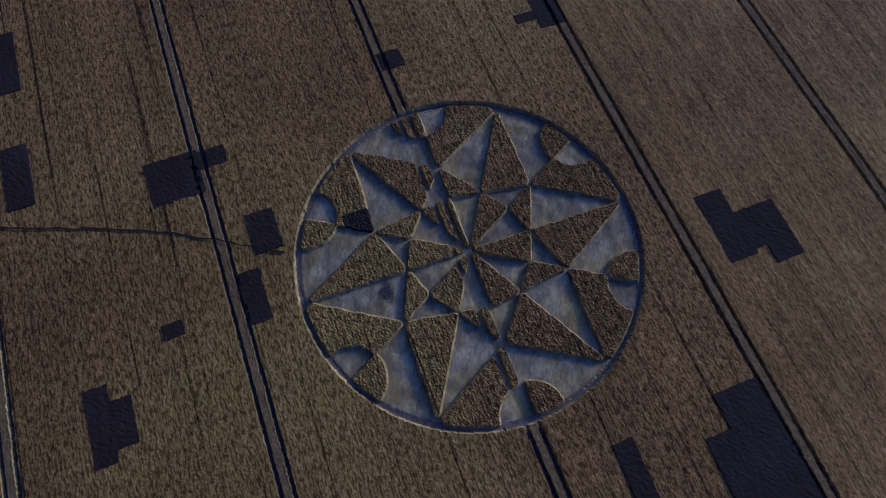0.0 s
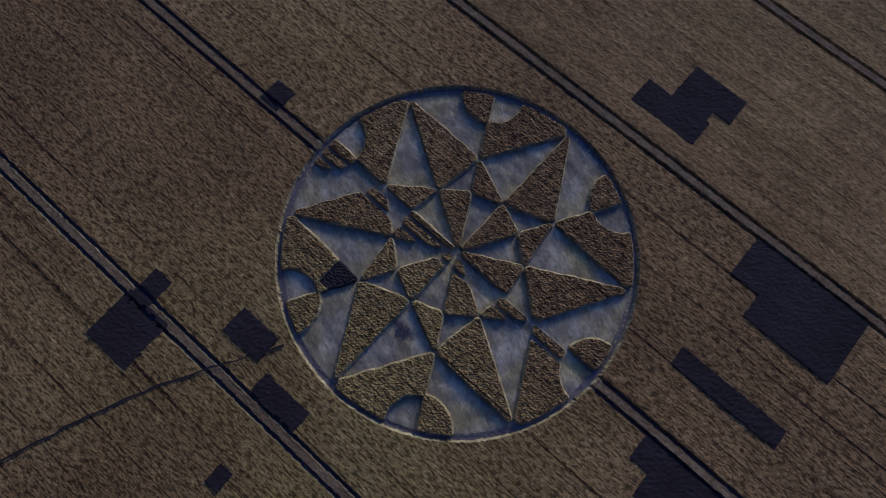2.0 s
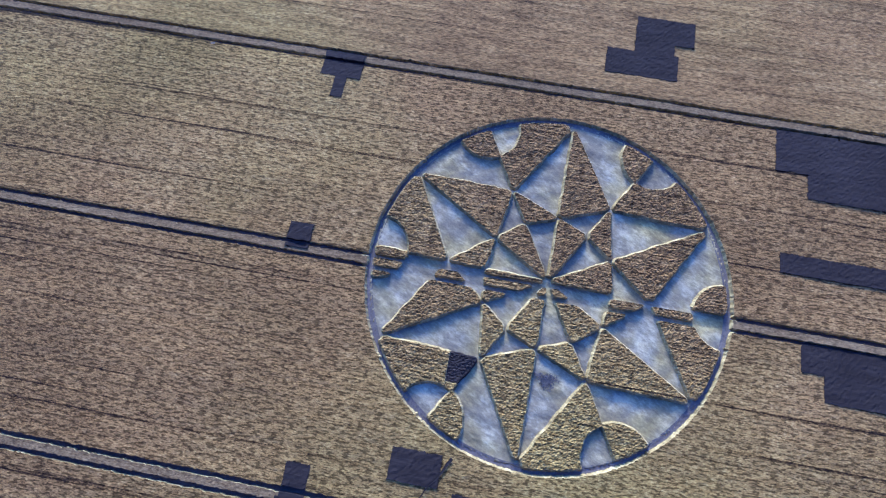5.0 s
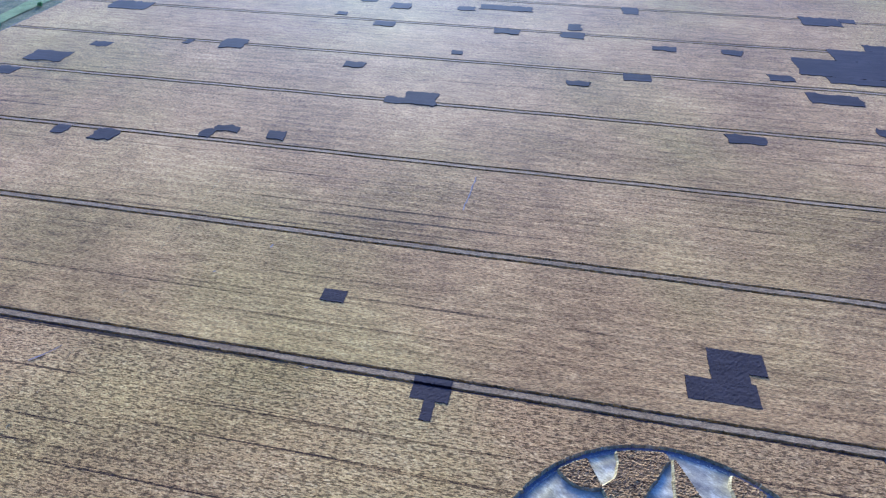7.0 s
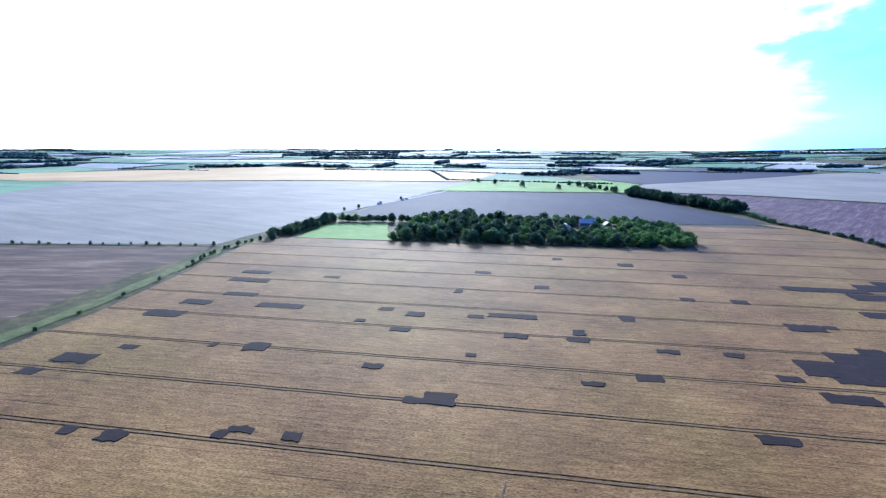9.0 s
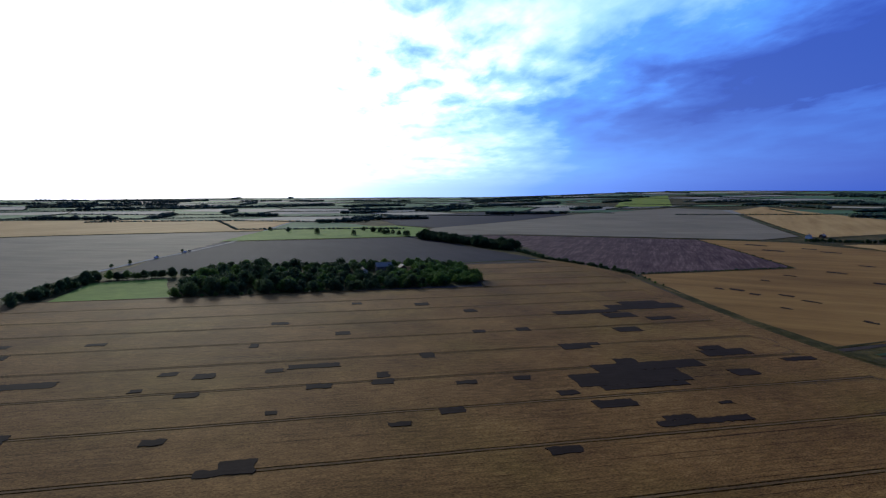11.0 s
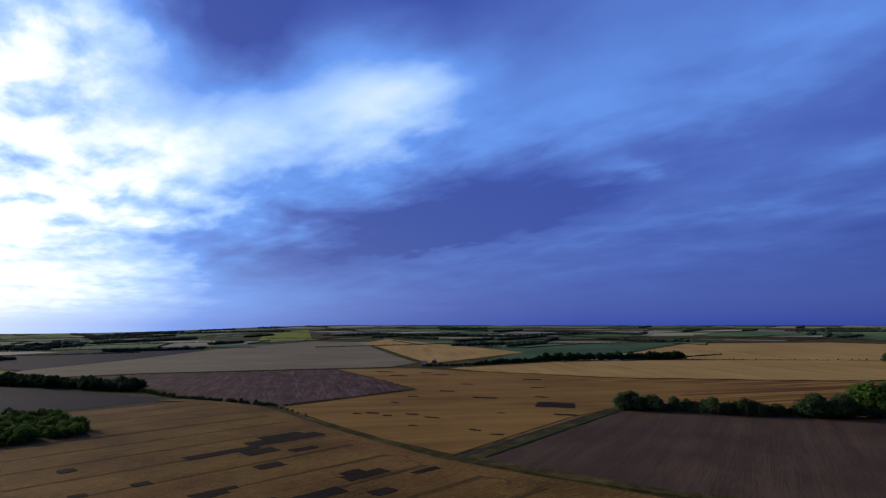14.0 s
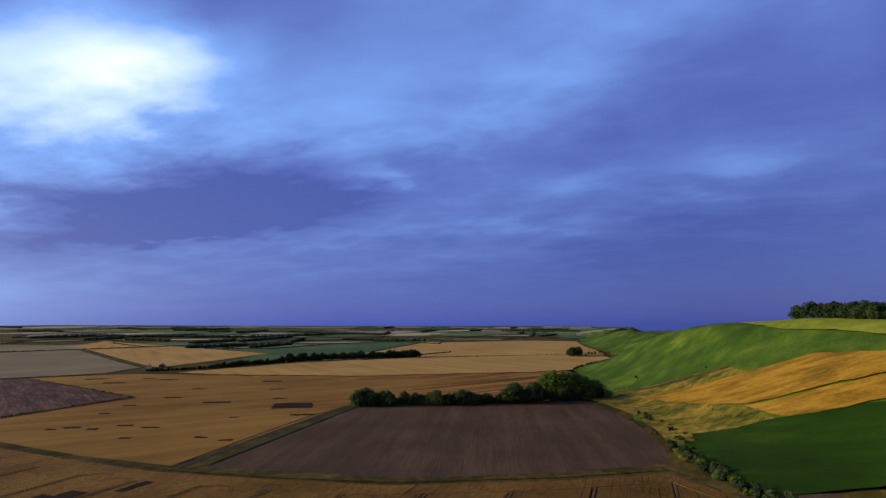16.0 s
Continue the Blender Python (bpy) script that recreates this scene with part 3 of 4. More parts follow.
# The rim of the islands is eased, so that cut edges run straight and not in steps.
kept = cells[flat_tags > 0]
ea, eb = kept.ravel(), np.roll(kept, -1, axis=1).ravel()
edge = ~np.isin(ea * nn * nn + eb, eb * nn * nn + ea)
ea, eb = ea[edge], eb[edge]
fx, fy = jx.ravel().copy(), jy.ravel().copy()
for _ in range(4):
    sx, sy, cnt = np.zeros_like(fx), np.zeros_like(fy), np.zeros_like(fx)
    for p, q in ((ea, eb), (eb, ea)):
        np.add.at(sx, p, fx[q])
        np.add.at(sy, p, fy[q])
        np.add.at(cnt, p, 1)
    m = cnt > 0
    fx[m] = 0.4 * fx[m] + 0.6 * sx[m] / cnt[m]
    fy[m] = 0.4 * fy[m] + 0.6 * sy[m] / cnt[m]
fz = ruffle(fx, fy) + rng.normal(0, 0.048, fx.shape) - 0.03 * (np.abs(np.mod(fy, 0.5) - 0.25) < 0.09)
points = np.stack([fx, fy, fz], -1)
wx, wy = points[cells].mean(1)[:, 0], points[cells].mean(1)[:, 1]
sprayed = (flat_tags > 0) & (wx > CIRCLE_PATCH[0]) & (wx < CIRCLE_PATCH[1]) & (wy > CIRCLE_PATCH[2]) & (wy < CIRCLE_PATCH[3])
tagged(sheet("dead_crop_patch", points - (0, 0, 0.12), cells[sprayed], DEAD, SOIL_Z + 0.08, None, 0.2), "dark dead corner of a standing wheat block", "crop patch", "sprayed-off patches in the wheat", "stuff")
flat_tags = np.where(sprayed, 0, flat_tags)
for tag in np.unique(flat_tags[flat_tags > 0]):
    own = cells[flat_tags == tag]
    if len(own) > 25:
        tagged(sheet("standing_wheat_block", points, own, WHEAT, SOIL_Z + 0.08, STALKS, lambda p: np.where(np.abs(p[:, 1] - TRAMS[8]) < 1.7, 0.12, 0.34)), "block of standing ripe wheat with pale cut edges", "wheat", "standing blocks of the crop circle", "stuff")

lay = np.arange(-29.4, 29.5, 0.3)
lx, ly = np.meshgrid(lay, lay)
lx, ly = lx + rng.normal(0, 0.06, lx.shape), ly + rng.normal(0, 0.06, lx.shape)
lr, la = np.hypot(lx, ly), np.arctan2(ly, lx)
lz = SOIL_Z + 0.13 + 0.03 * np.sin(lr * 2.2 + 3 * la) + rng.normal(0, 0.014, lx.shape)
lz = lz - 0.07 * np.exp(-(np.minimum(np.abs(ly - TRAMS[8] - WHEEL), np.abs(ly - TRAMS[8] + WHEEL)) / 0.3) ** 2)
lq = grid_quads(len(lay), len(lay))
lq = lq[np.hypot(lx.ravel()[lq].mean(1), ly.ravel()[lq].mean(1)) < 28.3]
tagged(sheet("flattened_wheat", np.stack([lx, ly, lz], -1).reshape(-1, 3), lq, STRAW, SOIL_Z, soft=True), "flattened pale straw floor of the crop circle", "flattened crop", kind="stuff")



# the trodden ring round the flattened floor
ra, rr = np.linspace(0, 2 * np.pi, 361)[:-1], np.array([27.9, 28.3, 28.6, 28.9, 29.3])
rx, ry = rr[:, None] * np.cos(ra), rr[:, None] * np.sin(ra)
rz = SOIL_Z + 0.10 + np.array([0.06, 0.02, 0.0, 0.01, 0.03])[:, None] + rng.normal(0, 0.012, rx.shape)
ring = np.arange(rx.size).reshape(rx.shape)
ring = np.concatenate([ring, ring[:, :1]], 1)
rq = np.stack([ring[:-1, :-1], ring[1:, :-1], ring[1:, 1:], ring[:-1, 1:]], -1).reshape(-1, 4)
tagged(new("ring_path", mesh_from("ring_path", np.stack([rx, ry, rz], -1).reshape(-1, 3).tolist(), rq.tolist(), TRODDEN)), "narrow trodden brown ring round the crop circle", "path", kind="structure")

# ---- the dead patches themselves ----
def dead_patch(rects, step, z, foot, label):
    verts, quads, base = [], [], 0
    for x0, x1, y0, y1 in rects:
        nx, ny = max(3, int((x1 - x0) / step)), max(3, int((y1 - y0) / step))
        xx, yy = np.meshgrid(np.linspace(x0, x1, nx), np.linspace(y0, y1, ny))
        xx, yy = xx + rng.normal(0, step * 0.14, xx.shape), yy + rng.normal(0, step * 0.14, xx.shape)
        if step > 1:
            xx[:, [0, -1]] += rng.normal(0, 0.3, (ny, 2))
            yy[[0, -1]] += rng.normal(0, 0.25, (2, nx))
        verts.append(np.stack([xx, yy, z + rng.normal(0, 0.018 if step < 1 else 0.008, xx.shape)], -1).reshape(-1, 3))
        own = grid_quads(nx, ny)
        mid = verts[-1][own].mean(1)
        off = np.abs(mid[:, 1:2] - np.array(TRAMS)[None]).min(1)
        own = own[np.abs(off - WHEEL) > (HALF_RUT if step < 1 else 0)]
        quads.append(own + base)
        base += nx * ny
    ob = sheet("dead_crop_patch", np.concatenate(verts), np.concatenate(quads), DEAD, foot)
    return tagged(ob, label, "crop patch", "sprayed-off patches in the wheat", "stuff")


for rects in PATCHES:
    dead_patch([(x0 - 0.1, x1 + 0.1, y0 - 0.1, y1 + 0.1) for x0, x1, y0, y1 in rects], 0.36, 0.09, SOIL_Z, "rectangular patch of dark dead sprayed-off crop in ripe wheat")

FAR_PATCHES = [
    [(-163, -155, 101, 107)], [(-203, -195, 97, 102)], [(-177, -172, 102, 107)], [(-127, -119, 112.5, 116), (-130, -126, 108, 113)], [(-109.5, -103.5, 111, 115.7)],
    [(28.6, 40.3, 135, 140)], [(-74, -63, 141, 150), (-80, -74, 140.5, 145)], [(-103, -95, 165.5, 170)], [(-158, -148, 174, 183)], [(-226, -210, 149, 158)],
    [(-228, -220, 136, 141.6)], [(-209.5, -201, 165.5, 170)], [(-174, -170.7, 174.5, 179)], [(0, 10, 173, 179)], [(-19.6, -12.2, 165.5, 169)],
    [(52, 60, 183, 188)], [(61, 78, 167, 174.5)], [(-23.6, -14, 209.5, 216)], [(-21, -15, 218.5, 226)], [(-51.6, -40.5, 209.2, 215)],
]
MORE_PATCHES = [
    [(-61.5, -37.6, 237.5, 244)], [(-65.2, -60.6, 184.4, 188)], [(12.5, 21.8, 203, 207.5)], [(39, 47.4, 203.5, 208.6)], [(2.6, 9.8, 243, 252)],
    [(-104, -95, 208.5, 214)], [(-71, -63.3, 234, 239.5)], [(-231, -212, 207, 217)], [(-226, -210, 229, 237)], [(-183, -158, 231, 239)],
    [(-227, -201, 278, 285)], [(-230, -211, 299, 306)], [(-212, -193, 248.5, 255)], [(-102, -93, 231, 238.5)], [(-172, -162, 296.5, 302)],
    [(-118, -110, 237.5, 243)], [(-79, -69, 327, 334)], [(17, 27, 368, 377)], [(47.5, 56, 340, 349)], [(67, 75.5, 285, 292.5)],
]
LAST_PATCHES = [
    [(-39.6, -31, 295.5, 303.5)], [(-85, -80.4, 278, 285.5)], [(-124, -119, 218, 222)], [(64, 118, 190, 206), (72, 112, 184.6, 190), (80, 135, 206, 217), (95, 106, 217, 224)],
    [(75, 113, 147.5, 152), (80, 92, 152, 156)], [(146, 172, 219, 229), (150, 163, 229, 236)], [(140, 152, 190.5, 199)], [(106, 152, 321, 331), (150, 205, 327, 343), (165, 196, 343, 353)],
    [(136, 157, 306, 319)], [(125, 141, 271.5, 282)], [(79, 95, 244, 254), (95, 102, 249, 254)], [(40.6, 48, 286, 292)], [(110, 116, 162, 165)], [(-28, -21, 380, 387)], [(160, 178, 296, 304)], [(178, 196, 205, 210)],
]
for rects in FAR_PATCHES + MORE_PATCHES + LAST_PATCHES:
    dead_patch(rects, 1.4, 0.16, -0.2, "patch of dark dead sprayed-off crop far across the wheat")

# ---- fields beyond the wheat ----
FIELDS = [
    ("meadow", [(-255, 428), (-169, 438), (-199, 538), (-258, 522)], MEADOW, 0.06, "small bright green meadow beside the wood"),
    ("field_harrowed", [(-262, 556), (-259, 695), (-226, 908), (97, 944), (201, 612), (100, 593), (-3, 580), (-190, 566)], STUBBLE_PURPLE, 0.05, "grey-purple harrowed stubble field behind the wood"),
    ("field_dark_stubble", [(110, 975), (285, 942), (550, 809), (442, 486), (256, 478), (222, 600), (230, 740)], STUBBLE_DARK, 0.05, "dark brown stubble field with pale straw lines"),
    ("field_pale_stubble", [(97, 950), (110, 980), (289, 952), (557, 820), (646, 775), (761, 823), (1290, 1726), (1211, 1902), (686, 1617), (160, 1150)], STUBBLE_PALE, 0.08, "wide pale grey-brown stubble field"),
    ("field_golden", [(256, 474), (442, 484), (552, 807), (663, 736), (687, 595), (695, 353), (816, 162), (874, 142), (640, 232), (483, 246), (320, 231), (226, 222), (226, 299), (236, 400)], GOLD, 0.06, "golden stubble field with scattered dark patches"),
    ("field_light_golden", [(700, 679), (993, 634), (1217, 463), (1440, 190), (1480, 60), (1369, 28), (1207, 67), (1000, 79), (920, 135), (745, 376), (690, 595)], GOLD_PALE, 0.08, "pale golden stubble field in long bands"),
    ("field_far_golden", [(1232, 476), (1300, 640), (2041, 760), (2392, 400), (2350, 202), (1950, 142), (1700, 84), (1500, 52), (1450, 190)], GOLD_PALE, 0.1, "far golden field beyond the tree belt"),
    ("field_behind_belt", [(1290, 1672), (1597, 1892), (1210, 881), (790, 796), (775, 806)], GOLD_PALE, 0.1, "golden field rising behind the dark tree belt"),
    ("field_green_east", [(1110, 650), (980, 700), (900, 765), (1212, 886), (1300, 1080), (1900, 1000), (2060, 785), (1310, 662)], FAR_GREEN, 0.1, "green pasture beyond the dark tree belt"),
    ("field_banded", [(478, 252), (690, 600), (752, 384), (926, 142), (1010, 96), (977, 89), (833, 54), (720, 32), (600, 8), (585, 22)], GOLD_BROWN, 0.03, "brown and gold banded stubble field behind the trees"),
    ("field_ploughed", [(230, 203), (472, 231), (498, 157), (586, 31), (480, -16), (403, -33), (328, -40), (284, 15), (245, 95)], PLOUGH, 0.05, "bare brown ploughed field with faint drill lines"),
    ("field_yellow", [(1060, 2068), (1324, 2076), (1981, 3145), (1505, 2832)], HILL_TOP, 0.3, "distant bright yellow-green strip field"),
    ("field_west_dark", [(-300, 378), (-290, 160), (-278, -60), (-700, -60), (-760, 300), (-490, 350)], STUBBLE_WEST, 0.05, "dark brown stubble field beyond the verge"),
    ("field_west_pale", [(-305, 390), (-300, 440), (-290, 592), (-243, 776), (-188, 1120), (-530, 1082), (-1100, 950), (-1100, 380), (-490, 358)], STUBBLE_PALE, 0.05, "wide pale stubble field west of the road"),
    ("field_west_far", [(-190, 1130), (-150, 1500), (-900, 1600), (-1500, 1000), (-1100, 960), (-530, 1090)], GOLD_PALE, 0.08, "far pale field in the haze"),
    ("field_green_strip", [(-225, 915), (97, 950), (150, 1150), (90, 1250), (-180, 1150)], MEADOW, 0.07, "light green grass field with a few trees"),
    ("field_grey_far", [(170, 1160), (686, 1625), (500, 1900), (60, 1700), (95, 1260)], STUBBLE_PURPLE, 0.1, "far grey stubble field"),
    ("hill_gold", [(587, -22), (555, -65), (516, -103), (483, -139), (473, -153), (401, -174), (361, -161), (390, -136), (404, -122), (428, -97), (508, -56)], HILL_GOLD, 0.35, "golden dry grass slope on the hill"),
    ("hill_gold_lower", [(424, -95), (401, -119), (388, -134), (359, -160), (329, -147), (342, -133), (369, -108)], HILL_GOLD, 0.40, "lower band of golden stubble on the hill"),
    ("hill_path", [(642, -16), (603, -64), (562, -106), (554, -104), (592, -62), (630, -16)], VERGE, 0.45, "worn grass path climbing the hill"),
    ("hill_ley", [(360, -50), (395, -54), (374, -103), (343, -131), (326, -146), (235, -131), (259, -73)], LEY, 0.3, "dark green ley field at the foot of the hill"),
    ("hill_dry_foot", [(594, 22), (602, -17), (506, -56), (424, -98), (369, -104), (386, -66), (353, -52), (328, -46), (403, -39), (482, -22)], DRY, 0.25, "rough dry yellow-green grass at the foot of the hill"),
    ("hill_dry_slope", [(658, 4), (610, -62), (562, -104), (504, -112), (520, -100), (557, -63), (585, -19)], DRY, 0.28, "rough dry grass band up the hill"),
    ("hill_top_field", [(765, -151), (638, -167), (541, -189), (455, -194), (420, -196), (420, -240), (520, -235), (690, -195)], HILL_TOP, 0.4, "bright yellow-green grass strip along the hilltop"),
]


def inside(x, y, corners):
    odd = False
    for (xa, ya), (xb, yb) in zip(corners, corners[1:] + corners[:1]):
        if (ya > y) != (yb > y) and x < xa + (xb - xa) * (y - ya) / (yb - ya):
            odd = not odd
    return odd


FAR_OFF = ("field_pale_stubble", "field_behind_belt", "field_yellow", "field_grey_far", "field_west_far", "field_far_golden", "field_light_golden", "field_green_strip", "field_green_east")
for name, corners, mat, lift, label in FIELDS:
    lift += 0.9 if name in FAR_OFF else 0.0
    tagged(drape(name, corners, mat, SOIL_Z + lift + (1.6 if name.startswith("hill") else 0), 9 if name.startswith("hill") else 25, 1.3 if name.startswith("hill") else 6.0 if name in ("field_light_golden", "field_far_golden") else 1.4), label, "field")
pasture = [(330, -60), (420, -40), (470, -20), (590, -15)] + [(x, hill_foot(x) - 2) for x in (650, 720, 800, 880, 977, 1150, 1350, 1550, 1800, 2050, 2300, 2700, 3200)] + [(3200, -500), (200, -500), (200, -160)]
tagged(drape("hill_pasture", pasture, PASTURE, SOIL_Z + 0.8, 18), "steep green pasture hillside with worn terraces", "hillside")

# far patchwork of fields, out to the horizon
HEDGE_LINES = []
for ix in range(-14, 17):
    for iy in range(-5, 23):
        w, h = 330.0, 240.0

        def knot(i, j):
            return (i * w + 90 * math.sin(i * 12.9 + j * 78.2) + 40 * j % 97, j * h + 70 * math.sin(i * 39.3 + j * 11.1))

        c = [knot(ix, iy), knot(ix + 1, iy), knot(ix + 1, iy + 1), knot(ix, iy + 1)]
        mx, my = sum(p[0] for p in c) / 4, sum(p[1] for p in c) / 4
        dist = math.hypot(mx + 30, my + 20)
        if not 1250 < dist < 4600 or any(inside(mx, my, corners) for _, corners, *_ in FIELDS) or my < -0.25 * mx - 300 or (mx > 500 and my < 620 and dist < 2700):
            continue
        for a, b in ((c[0], c[1]), (c[0], c[3])):
            if luck.random() < (0.75 if dist < 3300 else 0.35):
                HEDGE_LINES.append((a, b))
        v, f = [], []
        for j in range(6):
            for i in range(6):
                a, b = 0.012 + 0.976 * i / 5, 0.012 + 0.976 * j / 5
                x = (c[0][0] * (1 - a) + c[1][0] * a) * (1 - b) + (c[3][0] * (1 - a) + c[2][0] * a) * b
                y = (c[0][1] * (1 - a) + c[1][1] * a) * (1 - b) + (c[3][1] * (1 - a) + c[2][1] * a) * b
                v.append((x, y, terrain(x, y) + SOIL_Z + 0.2))
        for j in range(5):
            for i in range(5):
                f.append((j * 6 + i, j * 6 + i + 1, j * 6 + i + 7, j * 6 + i + 6))
        pick = (math.sin(ix * 45.1 + iy * 91.7) * 437.5) % 1.0
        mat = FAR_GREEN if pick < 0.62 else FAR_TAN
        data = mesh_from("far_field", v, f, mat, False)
        tagged(new("far_field", data), "distant green pasture field" if pick < 0.62 else "distant tan arable field", "field", kind="structure")

# ---- tracks, verges and the road ----
def ribbon(name, line, width, mat, lift, label, category):
    pts = [Vector((x, y, 0)) for x, y in line]
    fine = []
    for a, b in zip(pts, pts[1:]):
        k = max(1, int((b - a).length / 12))
        fine += [a.lerp(b, i / k) for i in range(k)]
    fine.append(pts[-1])
    v, f = [], []
    for i, p in enumerate(fine):
        d = (fine[min(i + 1, len(fine) - 1)] - fine[max(i - 1, 0)]).normalized()
        s = Vector((-d.y, d.x, 0)) * (width / 2 * (1 + 0.18 * math.sin(i * 1.7)))
        for q in (p + s, p - s):
            v.append((q.x, q.y, terrain(q.x, q.y) + SOIL_Z + lift))
        if i:
            f.append((2 * i - 2, 2 * i - 1, 2 * i + 1, 2 * i))
    return tagged(new(name, mesh_from(name, v, f, mat, False)), label, category, kind="structure")


EAST_TRACK = [(204, 612), (229, 545), (248, 476), (239, 400), (231, 350), (224, 290), (219, 217)]
ribbon("track_east", EAST_TRACK, 4, VERGE, 0.3, "grassy farm track between wheat and golden stubble", "track")
ribbon("track_junction", [(219, 217), (320, 229), (400, 238), (470, 236)], 3.6, SOIL, 0.16, "worn earth farm track along the ploughed field", "track")
ribbon("verge_gold", [(222, 222), (320, 235), (400, 244), (474, 241)], 2.0, VERGE, 0.2, "dry grass strip beside the farm track", "verge")
ribbon("field_path", [(592, 26), (484, -22), (405, -39), (324, -46)], 3.0, DRY, 2.1, "pale dry grass path round the ploughed field", "path")
ribbon("verge_south", [(219, 217), (226, 152), (238, 93), (276, 14), (309, -37)], 3.5, VERGE, 0.3, "grass strip between wheat and ploughed field", "verge")
ribbon("verge_west", [(-268, -200), (-268, 150), (-270, 224), (-288, 373), (-278, 425)], 9, VERGE_GREEN, 0.3, "bright grass verge along the western field edge", "verge")
ribbon("road_west", [(-283, 592), (-262, 690), (-236, 776), (-205, 900), (-184, 1136), (-150, 1500)], 6, TARMAC, 0.35, "pale country road running into the distance", "road")

# dark ditches and hedge banks that part the fields
for line in ([(256, 478), (442, 485)], [(110, 975), (289, 947), (552, 812)], [(552, 812), (650, 772)], [(232, 206), (470, 233)], [(-3, 580), (100, 592), (202, 611)], [(-226, 908), (97, 946)],
             [(695, 738), (650, 772)], [(1238, 471), (1490, 142)], [(761, 823), (1290, 1726)], [(770, 806), (1240, 1640)], [(-490, 354), (-300, 384)], [(-255, 427), (-168, 437)],
             [(686, 1617), (1211, 1902), (1290, 1726)], [(160, 1150), (686, 1617)], [(1210, 881), (1597, 1892)]):
    ribbon("field_ditch", line, 2.2 + 0.0012 * abs(line[0][1]), LEAF, 0.5, "dark overgrown ditch between fields", "ditch")

# ---- trees and hedges ----
def leaf_cloud(bm, centre, size, count, leaf, pick):
    """Small leaf quads scattered over and inside one uneven lobe of a crown."""
    for _ in range(count):
        d = Vector((pick.gauss(0, 1), pick.gauss(0, 1), pick.gauss(0, 1))).normalized()
        rad = pick.uniform(0.62, 1.05)
        p = Vector(centre) + Vector((d.x * size[0], d.y * size[1], d.z * size[2])) * rad
        nrm = (d + Vector((pick.uniform(-0.7, 0.7), pick.uniform(-0.7, 0.7), pick.uniform(-0.4, 0.9)))).normalized()
        u = nrm.orthogonal().normalized()
        u.rotate(Matrix.Rotation(pick.uniform(0, 6.28), 3, nrm))
        w = nrm.cross(u)
        a, b = leaf * pick.uniform(0.6, 1.2), leaf * pick.uniform(0.5, 1.0)
        bm.faces.new([bm.verts.new(p + u * a + nrm * 0.2 * a), bm.verts.new(p + w * b), bm.verts.new(p - u * a + nrm * 0.15 * a), bm.verts.new(p - w * b)])


def tube(bm, line, radii, sides=6):
    loops = []
    for i, p in enumerate(line):
        d = (Vector(line[min(i + 1, len(line) - 1)]) - Vector(line[max(i - 1, 0)])).normalized()
        u = d.orthogonal().normalized()
        w = d.cross(u)
        loops.append([bm.verts.new(Vector(p) + (u * math.cos(6.2832 * k / sides) + w * math.sin(6.2832 * k / sides)) * radii[i]) for k in range(sides)])
    for a, b in zip(loops, loops[1:]):
        for k in range(sides):
            bm.faces.new((a[k], a[(k + 1) % sides], b[(k + 1) % sides], b[k]))
    bm.faces.new(loops[-1])


def make_tree(name, height, spread, mat, seed, lobes=9, leaves=95, leaf=0.62, slim=1.0):
    pick = random.Random(seed)
    root = new(name)
    bm = bmesh.new()
    top = height * 0.55
    tube(bm, [(0, 0, -0.6), (0.1, 0, height * 0.18), (0.15, 0.1, height * 0.36), (0.05, 0.2, top)], [height * 0.03, height * 0.024, height * 0.018, height * 0.008])
    homes = []
    for k in range(lobes):
        a = k * 2.4 + pick.uniform(-0.4, 0.4)
        f = (k + 0.5) / lobes
        rad = spread * pick.uniform(0.35, 0.62) * math.sin(math.pi * (0.18 + 0.78 * f)) * slim
        homes.append((rad * math.cos(a), rad * math.sin(a), height * (0.20 + 0.62 * f) + pick.uniform(-0.4, 0.4)))
    for h in homes[::2]:
        tube(bm, [(0.1, 0.05, height * 0.25), (h[0] * 0.5, h[1] * 0.5, (height * 0.25 + h[2]) / 2 + 0.3), (h[0] * 0.9, h[1] * 0.9, h[2])], [height * 0.011, height * 0.007, height * 0.003], 4)
    part("trunk", bm, BARK, root)
    bm = bmesh.new()
    for h in homes:
        s = spread * pick.uniform(0.34, 0.52) * slim
        leaf_cloud(bm, h, (s, s, s * pick.uniform(0.7, 0.95) / slim ** 0.5), leaves, leaf, pick)
    part("crown", bm, mat, root)
    return root


TREES = [make_tree("tree", 15, 8.2, LEAF, 1, 12, 85, 0.75), make_tree("tree", 13, 7.6, LEAF, 2, 11, 85, 0.75), make_tree("tree", 17, 9.0, LEAF, 3, 14, 85, 0.8),
         make_tree("tree", 12, 6.4, LEAF, 4, 10, 85, 0.7), make_tree("tree", 14, 8.2, LEAF_LIGHT, 5, 12, 85, 0.75)]
BUSHES = [make_tree("bush", 4.2, 2.6, LEAF, 11, 6, 60, 0.42), make_tree("bush", 3.2, 2.3, LEAF_LIGHT, 12, 5, 60, 0.4), make_tree("bush", 5.0, 2.4, LEAF, 13, 6, 60, 0.42)]
for proto in TREES + BUSHES:
    is_bush = proto.name.startswith("bush")
    tagged(proto, "rounded green hedge bush in full leaf" if is_bush else "broad deciduous tree in full dark summer leaf", "bush" if is_bush else "tree", "hedge bushes" if is_bush else "trees of the farmland")
for proto in (TREES[4], BUSHES[1]):
    tagged(proto, "lighter green leafy tree, sunlight put into its leaf colour" if proto in TREES else "lighter green bush in full leaf")
FREE = {id(p): p for p in TREES + BUSHES}
